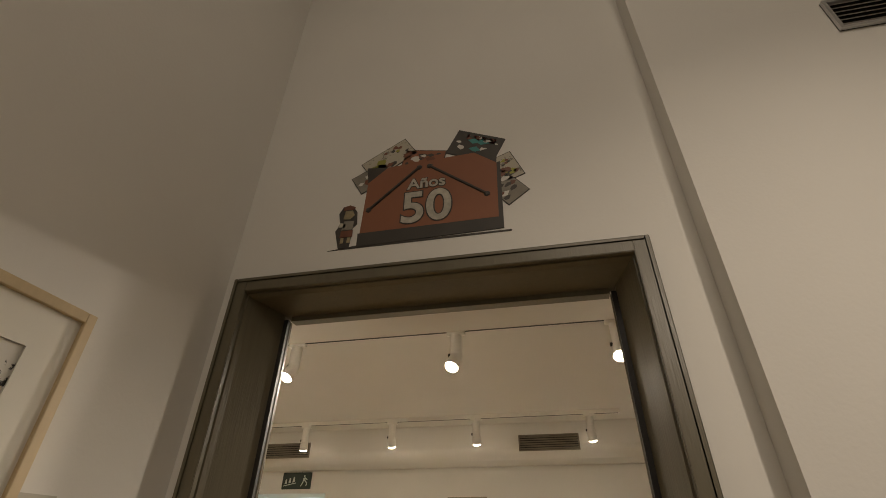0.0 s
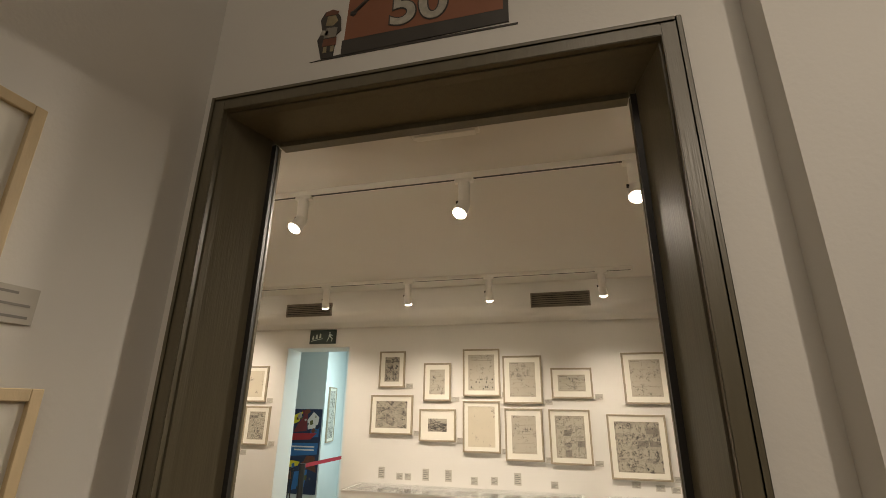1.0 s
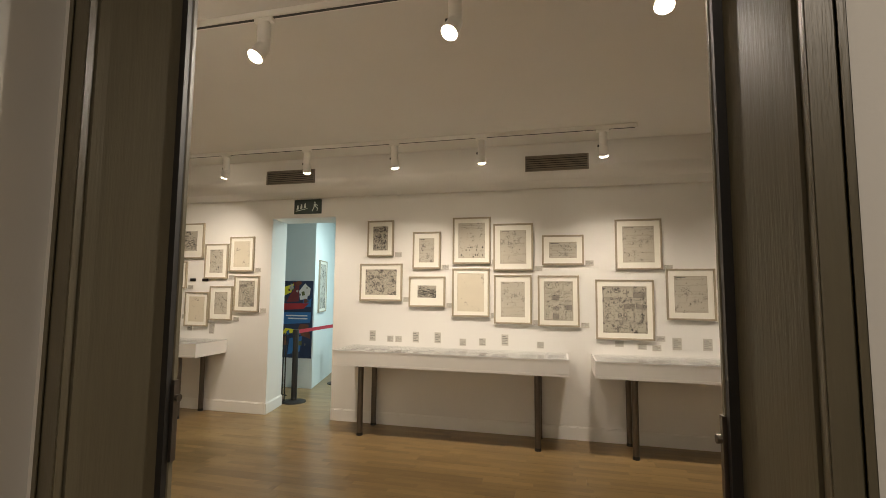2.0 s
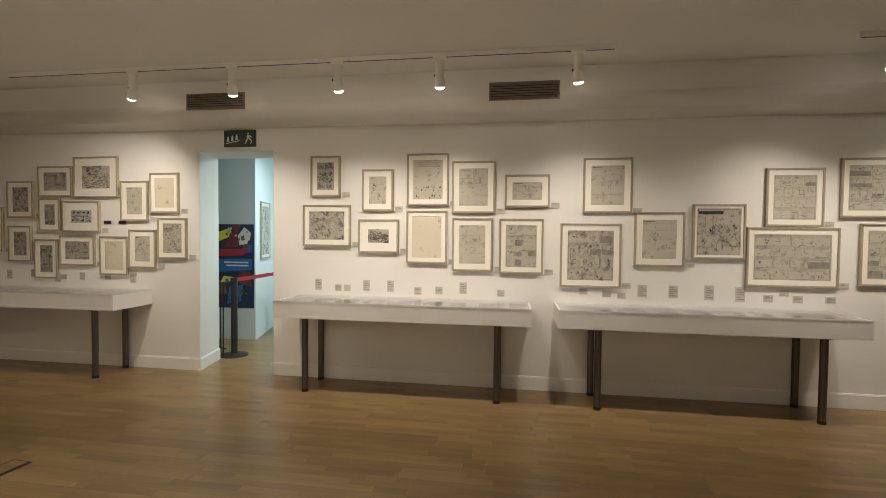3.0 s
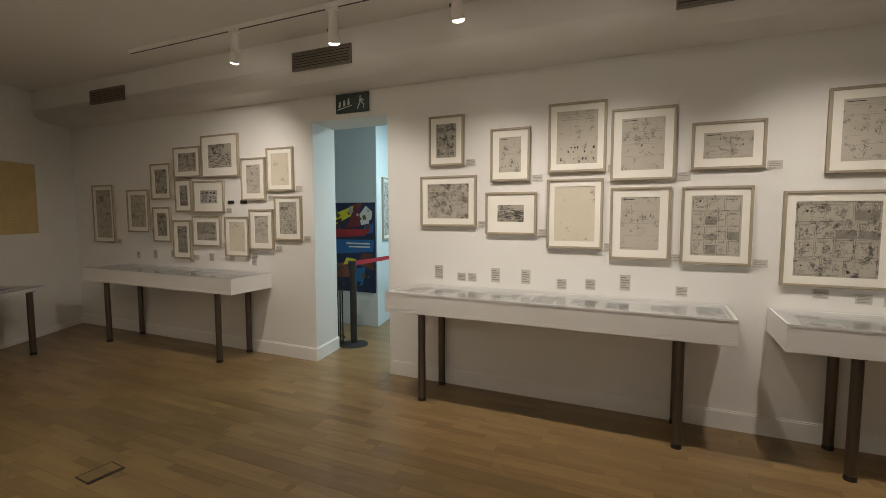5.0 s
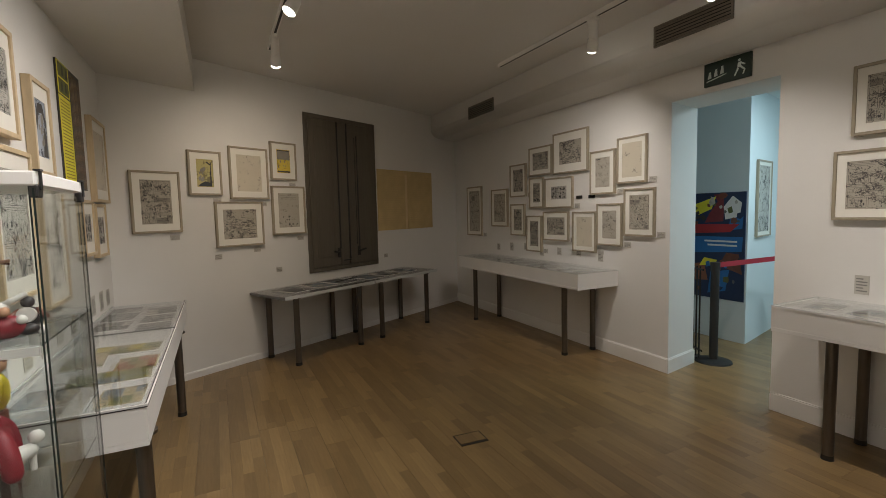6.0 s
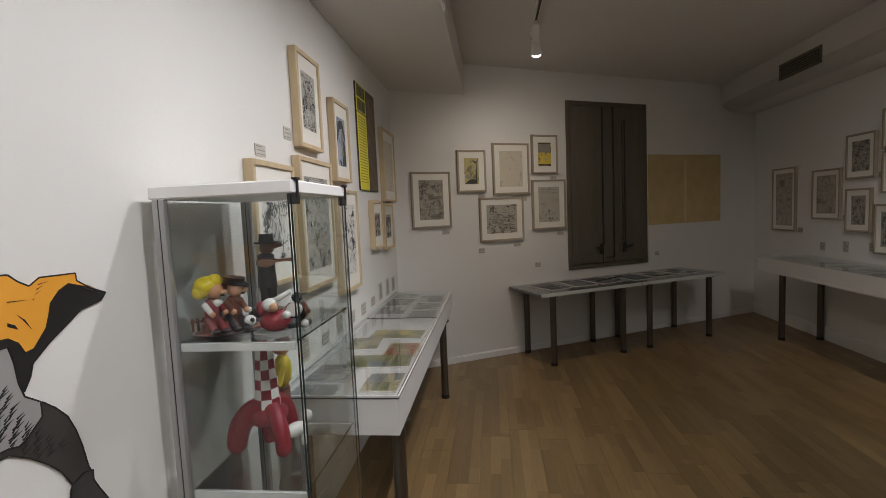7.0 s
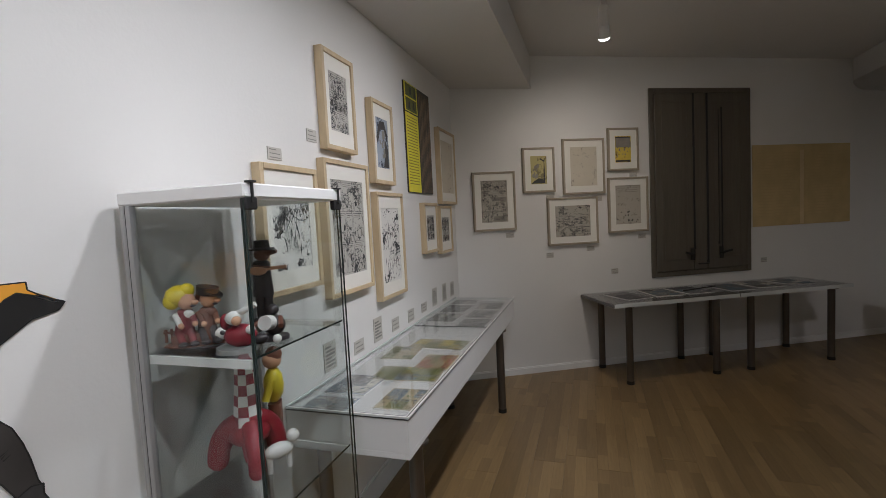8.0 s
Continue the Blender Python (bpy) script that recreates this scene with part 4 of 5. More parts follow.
COMICS = [(5.13, 0.155, 0.29, 0.22, 0), (4.80, 0.16, 0.28, 0.22, 0), (4.47, 0.165, 0.26, 0.22, 0), (4.92, 0.42, 0.28, 0.2, 0), (4.61, 0.42, 0.26, 0.2, 0), (4.32, 0.425, 0.25, 0.2, 0),
          (3.77, 0.355, 0.19, 0.33, 3), (3.575, 0.20, 0.24, 0.18, 1), (3.445, 0.445, 0.24, 0.18, 4), (3.25, 0.365, 0.20, 0.33, 5), (3.075, 0.18, 0.23, 0.20, 2), (2.95, 0.455, 0.22, 0.165, 6), (2.85, 0.18, 0.14, 0.2, 2)]
for x, y, w, h, look_ in COMICS:
    mat, inks = LOOKS[look_]
    magazine(pose(-x, YS + y - 0.037, SZ1 - 0.0188, 0, 0, 180 + rng.uniform(-4, 4)), w, h, mat, "colourful old comic book lying open in the glass case" if look_ > 2 else "grey old comic book lying in the glass case", inks)
for k, (x, z, h) in enumerate(((-2.15, 1.0, 0.12), (-1.93, 0.97, 0.07), (-1.83, 0.97, 0.07), (-1.62, 1.0, 0.12), (-1.36, 1.0, 0.12), (-1.07, 0.96, 0.08), (-0.85, 0.97, 0.08), (-0.60, 1.0, 0.12), (-0.22, 0.96, 0.07))):
    label_card(on_north(x, z), 0.075, h, 5)
for x, z, h in ((0.58, 1.0, 0.06), (0.80, 0.98, 0.06), (0.94, 0.97, 0.06), (1.13, 1.02, 0.12), (1.41, 1.02, 0.12), (1.73, 1.02, 0.14), (2.0, 1.01, 0.14), (2.24, 0.98, 0.07), (2.37, 1.03, 0.05), (2.49, 0.98, 0.07), (2.76, 0.98, 0.06)):
    label_card(on_north(x, z), 0.085, h, 5)
for k in range(7):
    label_card(on_north(-6.35 + k * 0.33, 1.0 + 0.02 * (k % 3)), 0.075, 0.09 + 0.02 * (k % 2), 5)
for x, z0, z1 in ((-3.089, 0.853, 0.989), (-3.374, 0.853, 0.921), (-3.606, 0.853, 0.989), (-3.858, 0.853, 0.931), (-4.124, 0.849, 0.931), (-4.386, 0.860, 0.926), (-4.633, 0.859, 0.994), (-4.884, 0.849, 0.992), (-5.112, 0.852, 0.975)):
    label_card(on_south(x, (z0 + z1) / 2), 0.105, z1 - z0, 6 if z1 - z0 > 0.1 else 3)
for s, z in ((0.95, 1.13), (1.62, 0.93), (3.32, 0.93)):
    label_card(on_west(s, z), 0.07, 0.05, 3)


def thin_table(m, x0, x1, leg_x, label):
    t = thing("display_table", label, "display table", m, group="tables at the shutters")
    bm = bmesh.new()
    add_box(bm, (x0, -0.62, 0.70), (x1, -0.004, 0.725))
    soften(bm, 0.002)
    part("tabletop", bm, M["tabletop"], t, "grey table board")
    box_part("front_edge", (x0, -0.624, 0.70), (x1, -0.6205, 0.734), M["lid_edge"], t, "pale front edge strip")
    top = box_part("glass_lid", (x0 + 0.002, -0.618, 0.727), (x1 - 0.002, -0.006, 0.733), M["lid"], t, "glass sheet on the top")
    top.visible_shadow = False
    for x in leg_x:
        for y in (-0.54, -0.06):
            leg_part(t, x, y, 0.70)


WBASE = on_west(0, 0)
thin_table(WBASE, 1.25, 2.465, (1.43, 2.29), "narrow white display table with a glass sheet on steel legs")
thin_table(WBASE, 2.475, 3.68, (2.65, 3.53), "narrow white display table with a glass sheet on steel legs")
for s, y, a, mat in ((1.55, -0.32, 8, "page_dark"), (1.9, -0.3, -5, "page"), (2.2, -0.3, 3, "page_dark"), (2.62, -0.33, 0, "page_dark"), (2.95, -0.3, -4, "page_dense"), (3.3, -0.3, 4, "page_dark")):
    magazine(WBASE @ pose(s, y, 0.7335, 0, 0, a), 0.26, 0.36, mat, "open printed sheet lying on the table")
bm = bmesh.new()
add_tube(bm, (0, 0, 0.006), (0.42, 0.10, 0.006), 0.006)
rod = thing("pointer_rod", "thin black rod lying on the table", "rod", WBASE @ pose(2.1, -0.36, 0.742))
part("rod_body", bm, M["black"], rod)

# ---- glass cabinet with figurines ----
CX0, CX1, CY0, CY1, CH = -2.53, -2.10, 1.30, 1.69, 1.645
cab = thing("glass_cabinet", "tall narrow glass display cabinet with pale grey top and base", "glass cabinet", pose((CX0 + CX1) / 2, (CY0 + CY1) / 2, 0))
hw, hd = (CX1 - CX0) / 2, (CY1 - CY0) / 2
box_part("top_panel", (-hw - 0.004, -hd, CH - 0.035), (hw + 0.004, hd + 0.004, CH), M["laminate"], cab, "pale grey top panel", 0.004)
box_part("base_panel", (-hw - 0.004, -hd, 0.0), (hw + 0.004, hd + 0.004, 0.10), M["laminate"], cab, "pale grey base", 0.004)
for name, lo, hi in (("back_pane", (-hw, -hd + 0.022, 0.10), (hw, -hd + 0.026, CH - 0.035)), ("side_pane", (hw - 0.005, -hd + 0.048, 0.10), (hw - 0.001, hd - 0.012, CH - 0.035)), ("side_pane", (-hw + 0.001, -hd + 0.048, 0.10), (-hw + 0.005, hd - 0.012, CH - 0.035)), ("door_pane", (-hw + 0.002, hd - 0.004, 0.11), (hw - 0.002, hd, CH - 0.04))):
    pane = box_part(name, lo, hi, M["glass"], cab, "clear glass pane")
    bm = bmesh.new()
    if name == "door_pane":
        add_box(bm, (lo[0] - 0.003, lo[1], lo[2]), (lo[0], hi[1], hi[2]))
        add_box(bm, (hi[0], lo[1], lo[2]), (hi[0] + 0.003, hi[1], hi[2]))
        part("pane_edge", bm, M["glass_edge"], pane)
    elif name == "side_pane":
        add_box(bm, (lo[0], hi[1], lo[2]), (hi[0], hi[1] + 0.003, hi[2]))
        part("pane_edge", bm, M["glass_edge"], pane)
    else:
        bm.free()
for sx in (-1, 1):
    bm = bmesh.new()
    for y0, y1 in ((0.014, 0.029), (0.032, 0.047)):
        add_box(bm, (sx * hw - 0.010, -hd + y0, 0.10), (sx * hw + 0.010, -hd + y1, CH - 0.035))
    soften(bm, 0.002)
    post = part("corner_post", bm, M["post"], cab, "grey aluminium corner post")
    box_part("seam", (sx * hw - 0.008, -hd + 0.029, 0.10), (sx * hw + 0.008, -hd + 0.032, CH - 0.035), M["black"], post, "dark seam of the post")
SHELVES = (0.44, 0.81, 1.224)
for z in SHELVES:
    s = box_part("shelf", (-hw + 0.008, -hd + 0.050, z), (hw - 0.008, hd - 0.016, z + 0.005), M["glass"], cab, "clear glass shelf")
    bm = bmesh.new()
    add_box(bm, (-hw + 0.008, hd - 0.016, z), (hw - 0.008, hd - 0.0145, z + 0.005))
    part("shelf_edge", bm, M["glass_edge"], s)
    bm = bmesh.new()
    add_box(bm, (hw - 0.016, -hd + 0.05, z - 0.022), (hw - 0.0055, hd - 0.02, z - 0.0005))
    add_box(bm, (-hw + 0.0055, -hd + 0.05, z - 0.016), (-hw + 0.012, hd - 0.02, z - 0.0005))
    part("shelf_rail", bm, M["laminate"], cab, "pale grey shelf rail")
for x, z in ((hw - 0.02, CH - 0.045), (-hw + 0.02, CH - 0.045)):
    bm = bmesh.new()
    add_box(bm, (x - 0.02, hd - 0.012, z - 0.018), (x + 0.02, hd + 0.006, z + 0.012))
    soften(bm, 0.003)
    add_tube(bm, (x, hd + 0.0085, z + 0.0), (x, hd + 0.0085, z + 0.048), 0.0035)
    add_box(bm, (x - 0.012, hd - 0.002, z + 0.0455), (x + 0.012, hd + 0.012, z + 0.050))
    part("hinge", bm, M["black"], cab, "black metal hinge")


def figurine(m, pieces, label):
    """A statuette as one plain mesh of simple solids."""
    bm, mats = bmesh.new(), []
    for kind, mat, *a in pieces:
        if mat not in mats:
            mats.append(mat)
        before = set(bm.faces)
        if kind == "ball":
            add_ball(bm, *a)
        elif kind == "tube":
            add_tube(bm, *a)
        elif kind == "checks":
            add_tube(bm, *a)
        else:
            add_box(bm, *a)
        for f in set(bm.faces) - before:
            f.material_index = mats.index(mat)
            f.smooth = kind == "ball"
        if kind == "checks":
            if "toy_white" not in mats:
                mats.append("toy_white")
            z = a[0][2]
            for f in set(bm.faces) - before:
                m_ = f.calc_center_median()
                if (int((math.atan2(m_.y, m_.x) + math.pi) / (2 * math.pi) * 8 + 0.01) + round(z / 0.03)) % 2:
                    f.material_index = mats.index("toy_white")
    ob = new("figurine", mesh_of("figurine", bm, *[M[k] for k in mats]))
    ob.matrix_world = m
    return tagged(ob, label, "figurine", "figurines in the cabinet")


S3 = SHELVES[2] + 0.0055
pair = [("ball", "toy_brown", (0.0, 0, 0.008), 0.085, (1.15, 0.62, 0.13)), ("ball", "toy_dark", (0.012, -0.01, 0.004), 0.08, (1.1, 0.6, 0.08))]
pair += [("box", "toy_brown", (-0.095 + 0.014 * k, 0.022, 0.012), (-0.088 + 0.014 * k, 0.026, 0.048)) for k in range(5)]
pair += [("box", "toy_brown", (-0.098, 0.019, 0.036), (-0.03, 0.0218, 0.042)), ("box", "toy_brown", (-0.07, -0.03, 0.012), (0.045, 0.018, 0.038))]
for x, top, sleeve in ((-0.042, "toy_maroon", "toy_white"), (0.012, "toy_brown", "toy_brown")):
    pair += [("tube", "toy_maroon" if x < 0 else "toy_dark", (x + q, -0.012, 0.045), (x + q + 0.012, -0.045, 0.018), 0.011, 0.009) for q in (-0.012, 0.014)]
    pair += [("ball", "toy_dark", (x + q + 0.014, -0.052, 0.017), 0.010, (1.3, 1.0, 0.7)) for q in (-0.012, 0.014)]
    pair += [("tube", top, (x, 0, 0.035), (x + 0.004, 0, 0.092), 0.025, 0.020), ("ball", top, (x + 0.004, 0, 0.092), 0.021, (1, 0.85, 0.7)), ("ball", sleeve, (x + 0.015, -0.014, 0.090), 0.012, (1.2, 0.8, 1.0))]
    pair += [("tube", sleeve, (x - 0.018, -0.006, 0.088), (x - 0.004, -0.034, 0.064), 0.009, 0.007), ("tube", top, (x + 0.020, -0.006, 0.088), (x + 0.030, -0.032, 0.068), 0.009, 0.007)]
    pair += [("ball", "toy_skin", (x - 0.002, -0.037, 0.063), 0.008), ("ball", "toy_skin", (x + 0.031, -0.035, 0.066), 0.008)]
    pair += [("ball", "toy_skin", (x + 0.010, -0.006, 0.124), 0.023, (1.0, 1.0, 1.08)), ("ball", "toy_skin", (x + 0.031, -0.018, 0.120), 0.008, (1.3, 1, 0.9)), ("ball", "toy_dark", (x + 0.027, -0.024, 0.112), 0.006, (1.2, 1, 0.5))]
pair += [("ball", "toy_yellow", (-0.050, 0.006, 0.138), 0.036, (1.0, 0.9, 0.82)), ("ball", "toy_yellow", (-0.068, 0.004, 0.124), 0.022), ("ball", "toy_yellow", (-0.030, 0.0, 0.152), 0.020)]
pair += [("tube", "toy_dark", (0.018, -0.004, 0.137), (0.022, -0.006, 0.158), 0.027, 0.029, 20), ("tube", "toy_dark", (0.034, -0.010, 0.139), (0.036, -0.011, 0.143), 0.026, 0.025, 20), ("ball", "toy_brown", (0.004, 0.012, 0.13), 0.018)]
pair += [("ball", "toy_white", (0.050, -0.040, 0.032), 0.017), ("ball", "toy_dark", (0.053, -0.052, 0.036), 0.007), ("ball", "toy_dark", (0.041, -0.050, 0.024), 0.006), ("ball", "toy_dark", (0.066, -0.042, 0.034), 0.006), ("ball", "toy_dark", (0.075, -0.012, 0.048), 0.018), ("ball", "toy_white", (0.052, -0.016, 0.060), 0.009)]
figurine(pose(-2.20, 1.435, S3, 0, 0, 128), pair, "small painted resin figurine pair on a dark brown base")
hat = [("tube", "toy_dark", (-0.015, 0.015, 0), (-0.015, 0.015, 0.008), 0.045, 0.043, 20)]
hat += [("tube", "toy_dark", (-0.02 + q, 0.015, 0.008), (-0.02 + q, 0.015, 0.10), 0.013, 0.015) for q in (-0.012, 0.014)]
hat += [("tube", "toy_dark", (-0.02, 0.015, 0.085), (-0.02, 0.012, 0.19), 0.033, 0.027), ("ball", "toy_dark", (-0.02, 0.012, 0.188), 0.03, (1, 0.8, 0.6)), ("ball", "toy_brown", (-0.014, 0.006, 0.222), 0.024, (1.1, 0.95, 1.0)), ("tube", "toy_brown", (0.0, 0.0, 0.225), (0.036, -0.012, 0.23), 0.011, 0.006), ("tube", "toy_dark", (-0.014, 0.008, 0.236), (-0.014, 0.008, 0.242), 0.042, 0.04, 20), ("tube", "toy_dark", (-0.014, 0.008, 0.242), (-0.014, 0.008, 0.268), 0.026, 0.023, 18)]
hat += [("tube", "toy_dark", (-0.045, 0.0, 0.17), (-0.005, -0.03, 0.165), 0.011, 0.010), ("ball", "toy_skin", (-0.02, -0.032, 0.172), 0.026, (1.1, 0.35, 0.6)), ("tube", "toy_skin", (0.0, -0.034, 0.176), (0.07, -0.04, 0.182), 0.006, 0.005), ("tube", "toy_brown", (-0.03, -0.045, 0.19), (0.07, -0.03, 0.172), 0.0025)]
red_one = [("tube", "lampgrey", (0.02, -0.03, 0), (0.02, -0.03, 0.012), 0.052, 0.050, 24)]
red_one += [("ball", "toy_red", (0.03, -0.03, 0.038), 0.038, (1.1, 0.85, 0.8)), ("ball", "toy_red", (-0.005, -0.03, 0.075), 0.018, (0.7, 1, 1.2)), ("ball", "toy_white", (0.02, -0.04, 0.085), 0.021, (1.1, 0.9, 0.9)), ("ball", "toy_skin", (0.028, -0.052, 0.08), 0.013), ("tube", "toy_white", (0.03, -0.04, 0.095), (0.075, -0.045, 0.118), 0.008, 0.007), ("ball", "toy_dark", (0.075, -0.03, 0.025), 0.018, (1.3, 0.9, 0.8)), ("ball", "toy_white", (0.06, -0.05, 0.055), 0.012)]
figurine(pose(-2.478, 1.437, S3, 0, 0, 115), hat, "dark hatted painted resin figurine")
figurine(pose(-2.165, 1.58, S3, 0, 0, 115) @ pose(-0.02, 0.03, 0), red_one, "small red and white painted figurine on a grey base")
figurine(pose(-2.28, 1.605, S3, 0, 0, 100), [("tube", "toy_dark", (0, 0, 0), (0, 0, 0.01), 0.04, 0.038, 20), ("ball", "toy_dark", (0, 0, 0.04), 0.030, (1.1, 0.8, 1.0)), ("tube", "toy_white", (0.0, -0.02, 0.05), (0.0, -0.05, 0.055), 0.02, 0.02, 18), ("ball", "toy_dark", (0, 0, 0.082), 0.016), ("tube", "toy_brown", (0.02, 0, 0.06), (0.04, -0.04, 0.045), 0.007), ("tube", "toy_brown", (-0.02, 0, 0.06), (-0.04, -0.04, 0.045), 0.007), ("ball", "toy_white", (0.03, -0.045, 0.012), 0.012), ("ball", "toy_white", (-0.03, -0.045, 0.012), 0.012)], "small black and white drum figurine")
S2 = SHELVES[1] + 0.0055
checks = [("checks", "toy_red", (0, 0, 0.16 + k * 0.03), (0, 0, 0.19 + k * 0.03), 0.041 - 0.0026 * k, 0.041 - 0.0026 * (k + 1), 8) for k in range(6)]
S1 = SHELVES[0] + 0.0055
fins = []
for u, wide in ((0.86, 0.026), (2.95, 0.034), (-1.24, 0.034)):
    for k in range(18):
        q = k / 17 * 1.42
        r, z = 0.012 + 0.084 * math.sin(q), 0.030 + 0.125 * math.cos(q) ** 0.8
        fins.append(("ball", "toy_red", (math.cos(u) * r, math.sin(u) * r, z), wide * (1.05 - 0.15 * k / 17), (1, 1, 1.1)))
rocket = figurine(pose(-2.285, 1.487, S2), fins + checks + [("ball", "toy_red", (0, 0, 0.135), 0.052, (1.15, 1.15, 0.75)), ("tube", "toy_red", (0, 0, 0.05), (0, 0, 0.13), 0.018, 0.028), ("tube", "toy_red", (0, 0, 0.34), (0, 0, 0.375), 0.025, 0.004)], "red and white checkered toy rocket on curved fins")
figurine(pose(-2.42, 1.475, S2, 0, 0, 30), [("tube", "toy_brown", (-0.014, 0, 0), (-0.012, 0, 0.17), 0.018, 0.02), ("tube", "toy_brown", (0.016, 0, 0), (0.012, 0, 0.17), 0.018, 0.02), ("ball", "toy_yellow", (0, 0, 0.225), 0.042, (1, 0.75, 1.4)), ("ball", "toy_skin", (0, 0, 0.305), 0.03), ("ball", "toy_brown", (0, 0.006, 0.322), 0.027), ("tube", "toy_yellow", (0.03, 0, 0.25), (0.05, -0.02, 0.19), 0.012)], "small painted resin figurine with a yellow top")
figurine(pose(-2.335, 1.545, S2, 0, 0, 150), [("ball", "toy_white", (0, 0, 0.06), 0.03, (1.5, 0.8, 0.8)), ("ball", "toy_white", (0.045, 0, 0.09), 0.02), ("tube", "toy_white", (-0.03, 0, 0.05), (-0.03, 0, 0), 0.008), ("tube", "toy_white", (0.03, 0, 0.05), (0.03, 0, 0), 0.008), ("tube", "toy_white", (-0.045, 0, 0.07), (-0.06, 0, 0.10), 0.006)], "small white toy dog figurine")
figurine(pose(-2.22, 1.56, S1, 0, 0, 30), [("ball", "toy_skin", (0, 0, 0.12), 0.035), ("ball", "toy_brown", (0, 0, 0.15), 0.032), ("tube", "toy_brown", (0, 0, 0), (0, 0, 0.09), 0.035, 0.025)], "small brown painted resin figurine")

# ---- wall graphic beside the cabinet, as plain shapes ----
mural = thing("wall_graphic", "flat printed orange, grey and black cut-out shape on the wall", "wall graphic", on_south(0, 0))
for name, mat, y0, y1, outline in (
        ("orange_shape", "orange", 0, -0.003, [(1.542, 1.468), (1.755, 1.462), (1.773, 1.446), (1.794, 1.434), (1.817, 1.448), (1.9, 1.446), (1.901, 1.429), (1.951, 1.395), (1.972, 1.391), (1.916, 1.413), (1.880, 1.425), (1.857, 1.414), (1.835, 1.391), (1.829, 1.368), (1.820, 1.342), (1.790, 1.307), (1.771, 1.303), (1.759, 1.327), (1.742, 1.340), (1.529, 1.340)]),
        ("black_shape", "black", -0.0005, -0.0042, [(1.880, 1.425), (1.916, 1.409), (1.951, 1.390), (1.974, 1.390), (1.959, 1.373), (1.903, 1.363), (1.870, 1.341), (1.823, 1.311), (1.783, 1.279), (1.775, 1.253), (1.760, 1.229), (1.750, 1.259), (1.749, 1.299), (1.740, 1.325), (1.527, 1.325), (1.528, 1.338), (1.741, 1.338), (1.759, 1.327), (1.771, 1.303), (1.790, 1.307), (1.820, 1.342), (1.829, 1.368), (1.836, 1.392), (1.857, 1.414)]),
        ("grey_shape", "ash_pale", 0, -0.0028, [(1.527, 1.325), (1.740, 1.325), (1.748, 1.291), (1.752, 1.250), (1.761, 1.219), (1.791, 1.196), (1.791, 1.165), (1.772, 1.149), (1.754, 1.133), (1.739, 1.128), (1.720, 1.133), (1.507, 1.133)]),
        ("charcoal_shape", "charcoal", -0.0004, -0.0032, [(1.793, 1.195), (1.820, 1.171), (1.845, 1.141), (1.861, 1.101), (1.872, 1.061), (1.882, 1.006), (1.890, 0.988), (1.889, 0.972), (1.840, 0.988), (1.817, 1.032), (1.792, 1.062), (1.757, 1.095), (1.719, 1.121), (1.506, 1.121), (1.507, 1.133), (1.720, 1.133), (1.739, 1.128), (1.758, 1.136), (1.772, 1.149), (1.790, 1.165)]),
        ("dark_end_shape", "soot", -0.0008, -0.0040, [(1.841, 0.990), (1.867, 1.000), (1.891, 0.994), (1.890, 0.971), (1.902, 0.945), (1.922, 0.907), (1.933, 0.873), (1.827, 0.942), (1.835, 0.982)])):
    bm = bmesh.new()
    add_shape(bm, outline, y0, y1)
    part(name, bm, M[mat], mural)
    bm = bmesh.new()
    for (x0, z0), (x1, z1) in zip(outline, outline[1:]):
        n = Vector((z1 - z0, x0 - x1)).normalized() * 0.0016
        add_shape(bm, [(x0 - n.x, z0 - n.y), (x1 - n.x, z1 - n.y), (x1 + n.x, z1 + n.y), (x0 + n.x, z0 + n.y)], y1, y1 - 0.0006)
    tagged(part("ink_outline", bm, M["black"], mural, "black ink outline"), kind="stuff")
bm = bmesh.new()
for outline in ([(1.807, 1.417), (1.816, 1.421), (1.804, 1.415)], [(1.809, 1.426), (1.822, 1.430), (1.808, 1.424)], [(1.813, 1.435), (1.837, 1.438), (1.812, 1.433)], [(1.749, 1.411), (1.788, 1.407), (1.749, 1.409)], [(1.764, 1.382), (1.778, 1.369), (1.789, 1.348), (1.776, 1.367)], [(1.745, 1.370), (1.758, 1.363), (1.763, 1.353), (1.744, 1.363)], [(1.798, 1.406), (1.802, 1.407), (1.798, 1.404)]):
    add_shape(bm, outline, -0.003, -0.0042)
tagged(part("pen_stroke", bm, M["black"], mural), kind="stuff")
GX, GZ = 1.748, 1.291
bm = bmesh.new()
for k in range(30):
    u = k / 29
    x, z = GX - 0.075 + 0.105 * u ** 2, GZ - 0.045 - 0.165 * u
    l = 0.010 + 0.010 * ((k * 7) % 5) / 4
    for q in range(3):
        x0 = x + 0.020 * q + 0.004 * ((k * 3 + q) % 4)
        add_shape(bm, [(x0, z), (x0 + l, z + 0.007), (x0 + 0.002, z - 0.003)], -0.0028, -0.0038)
tagged(part("dark_hatching", bm, M["black"], mural, "black pen hatching"), kind="stuff")

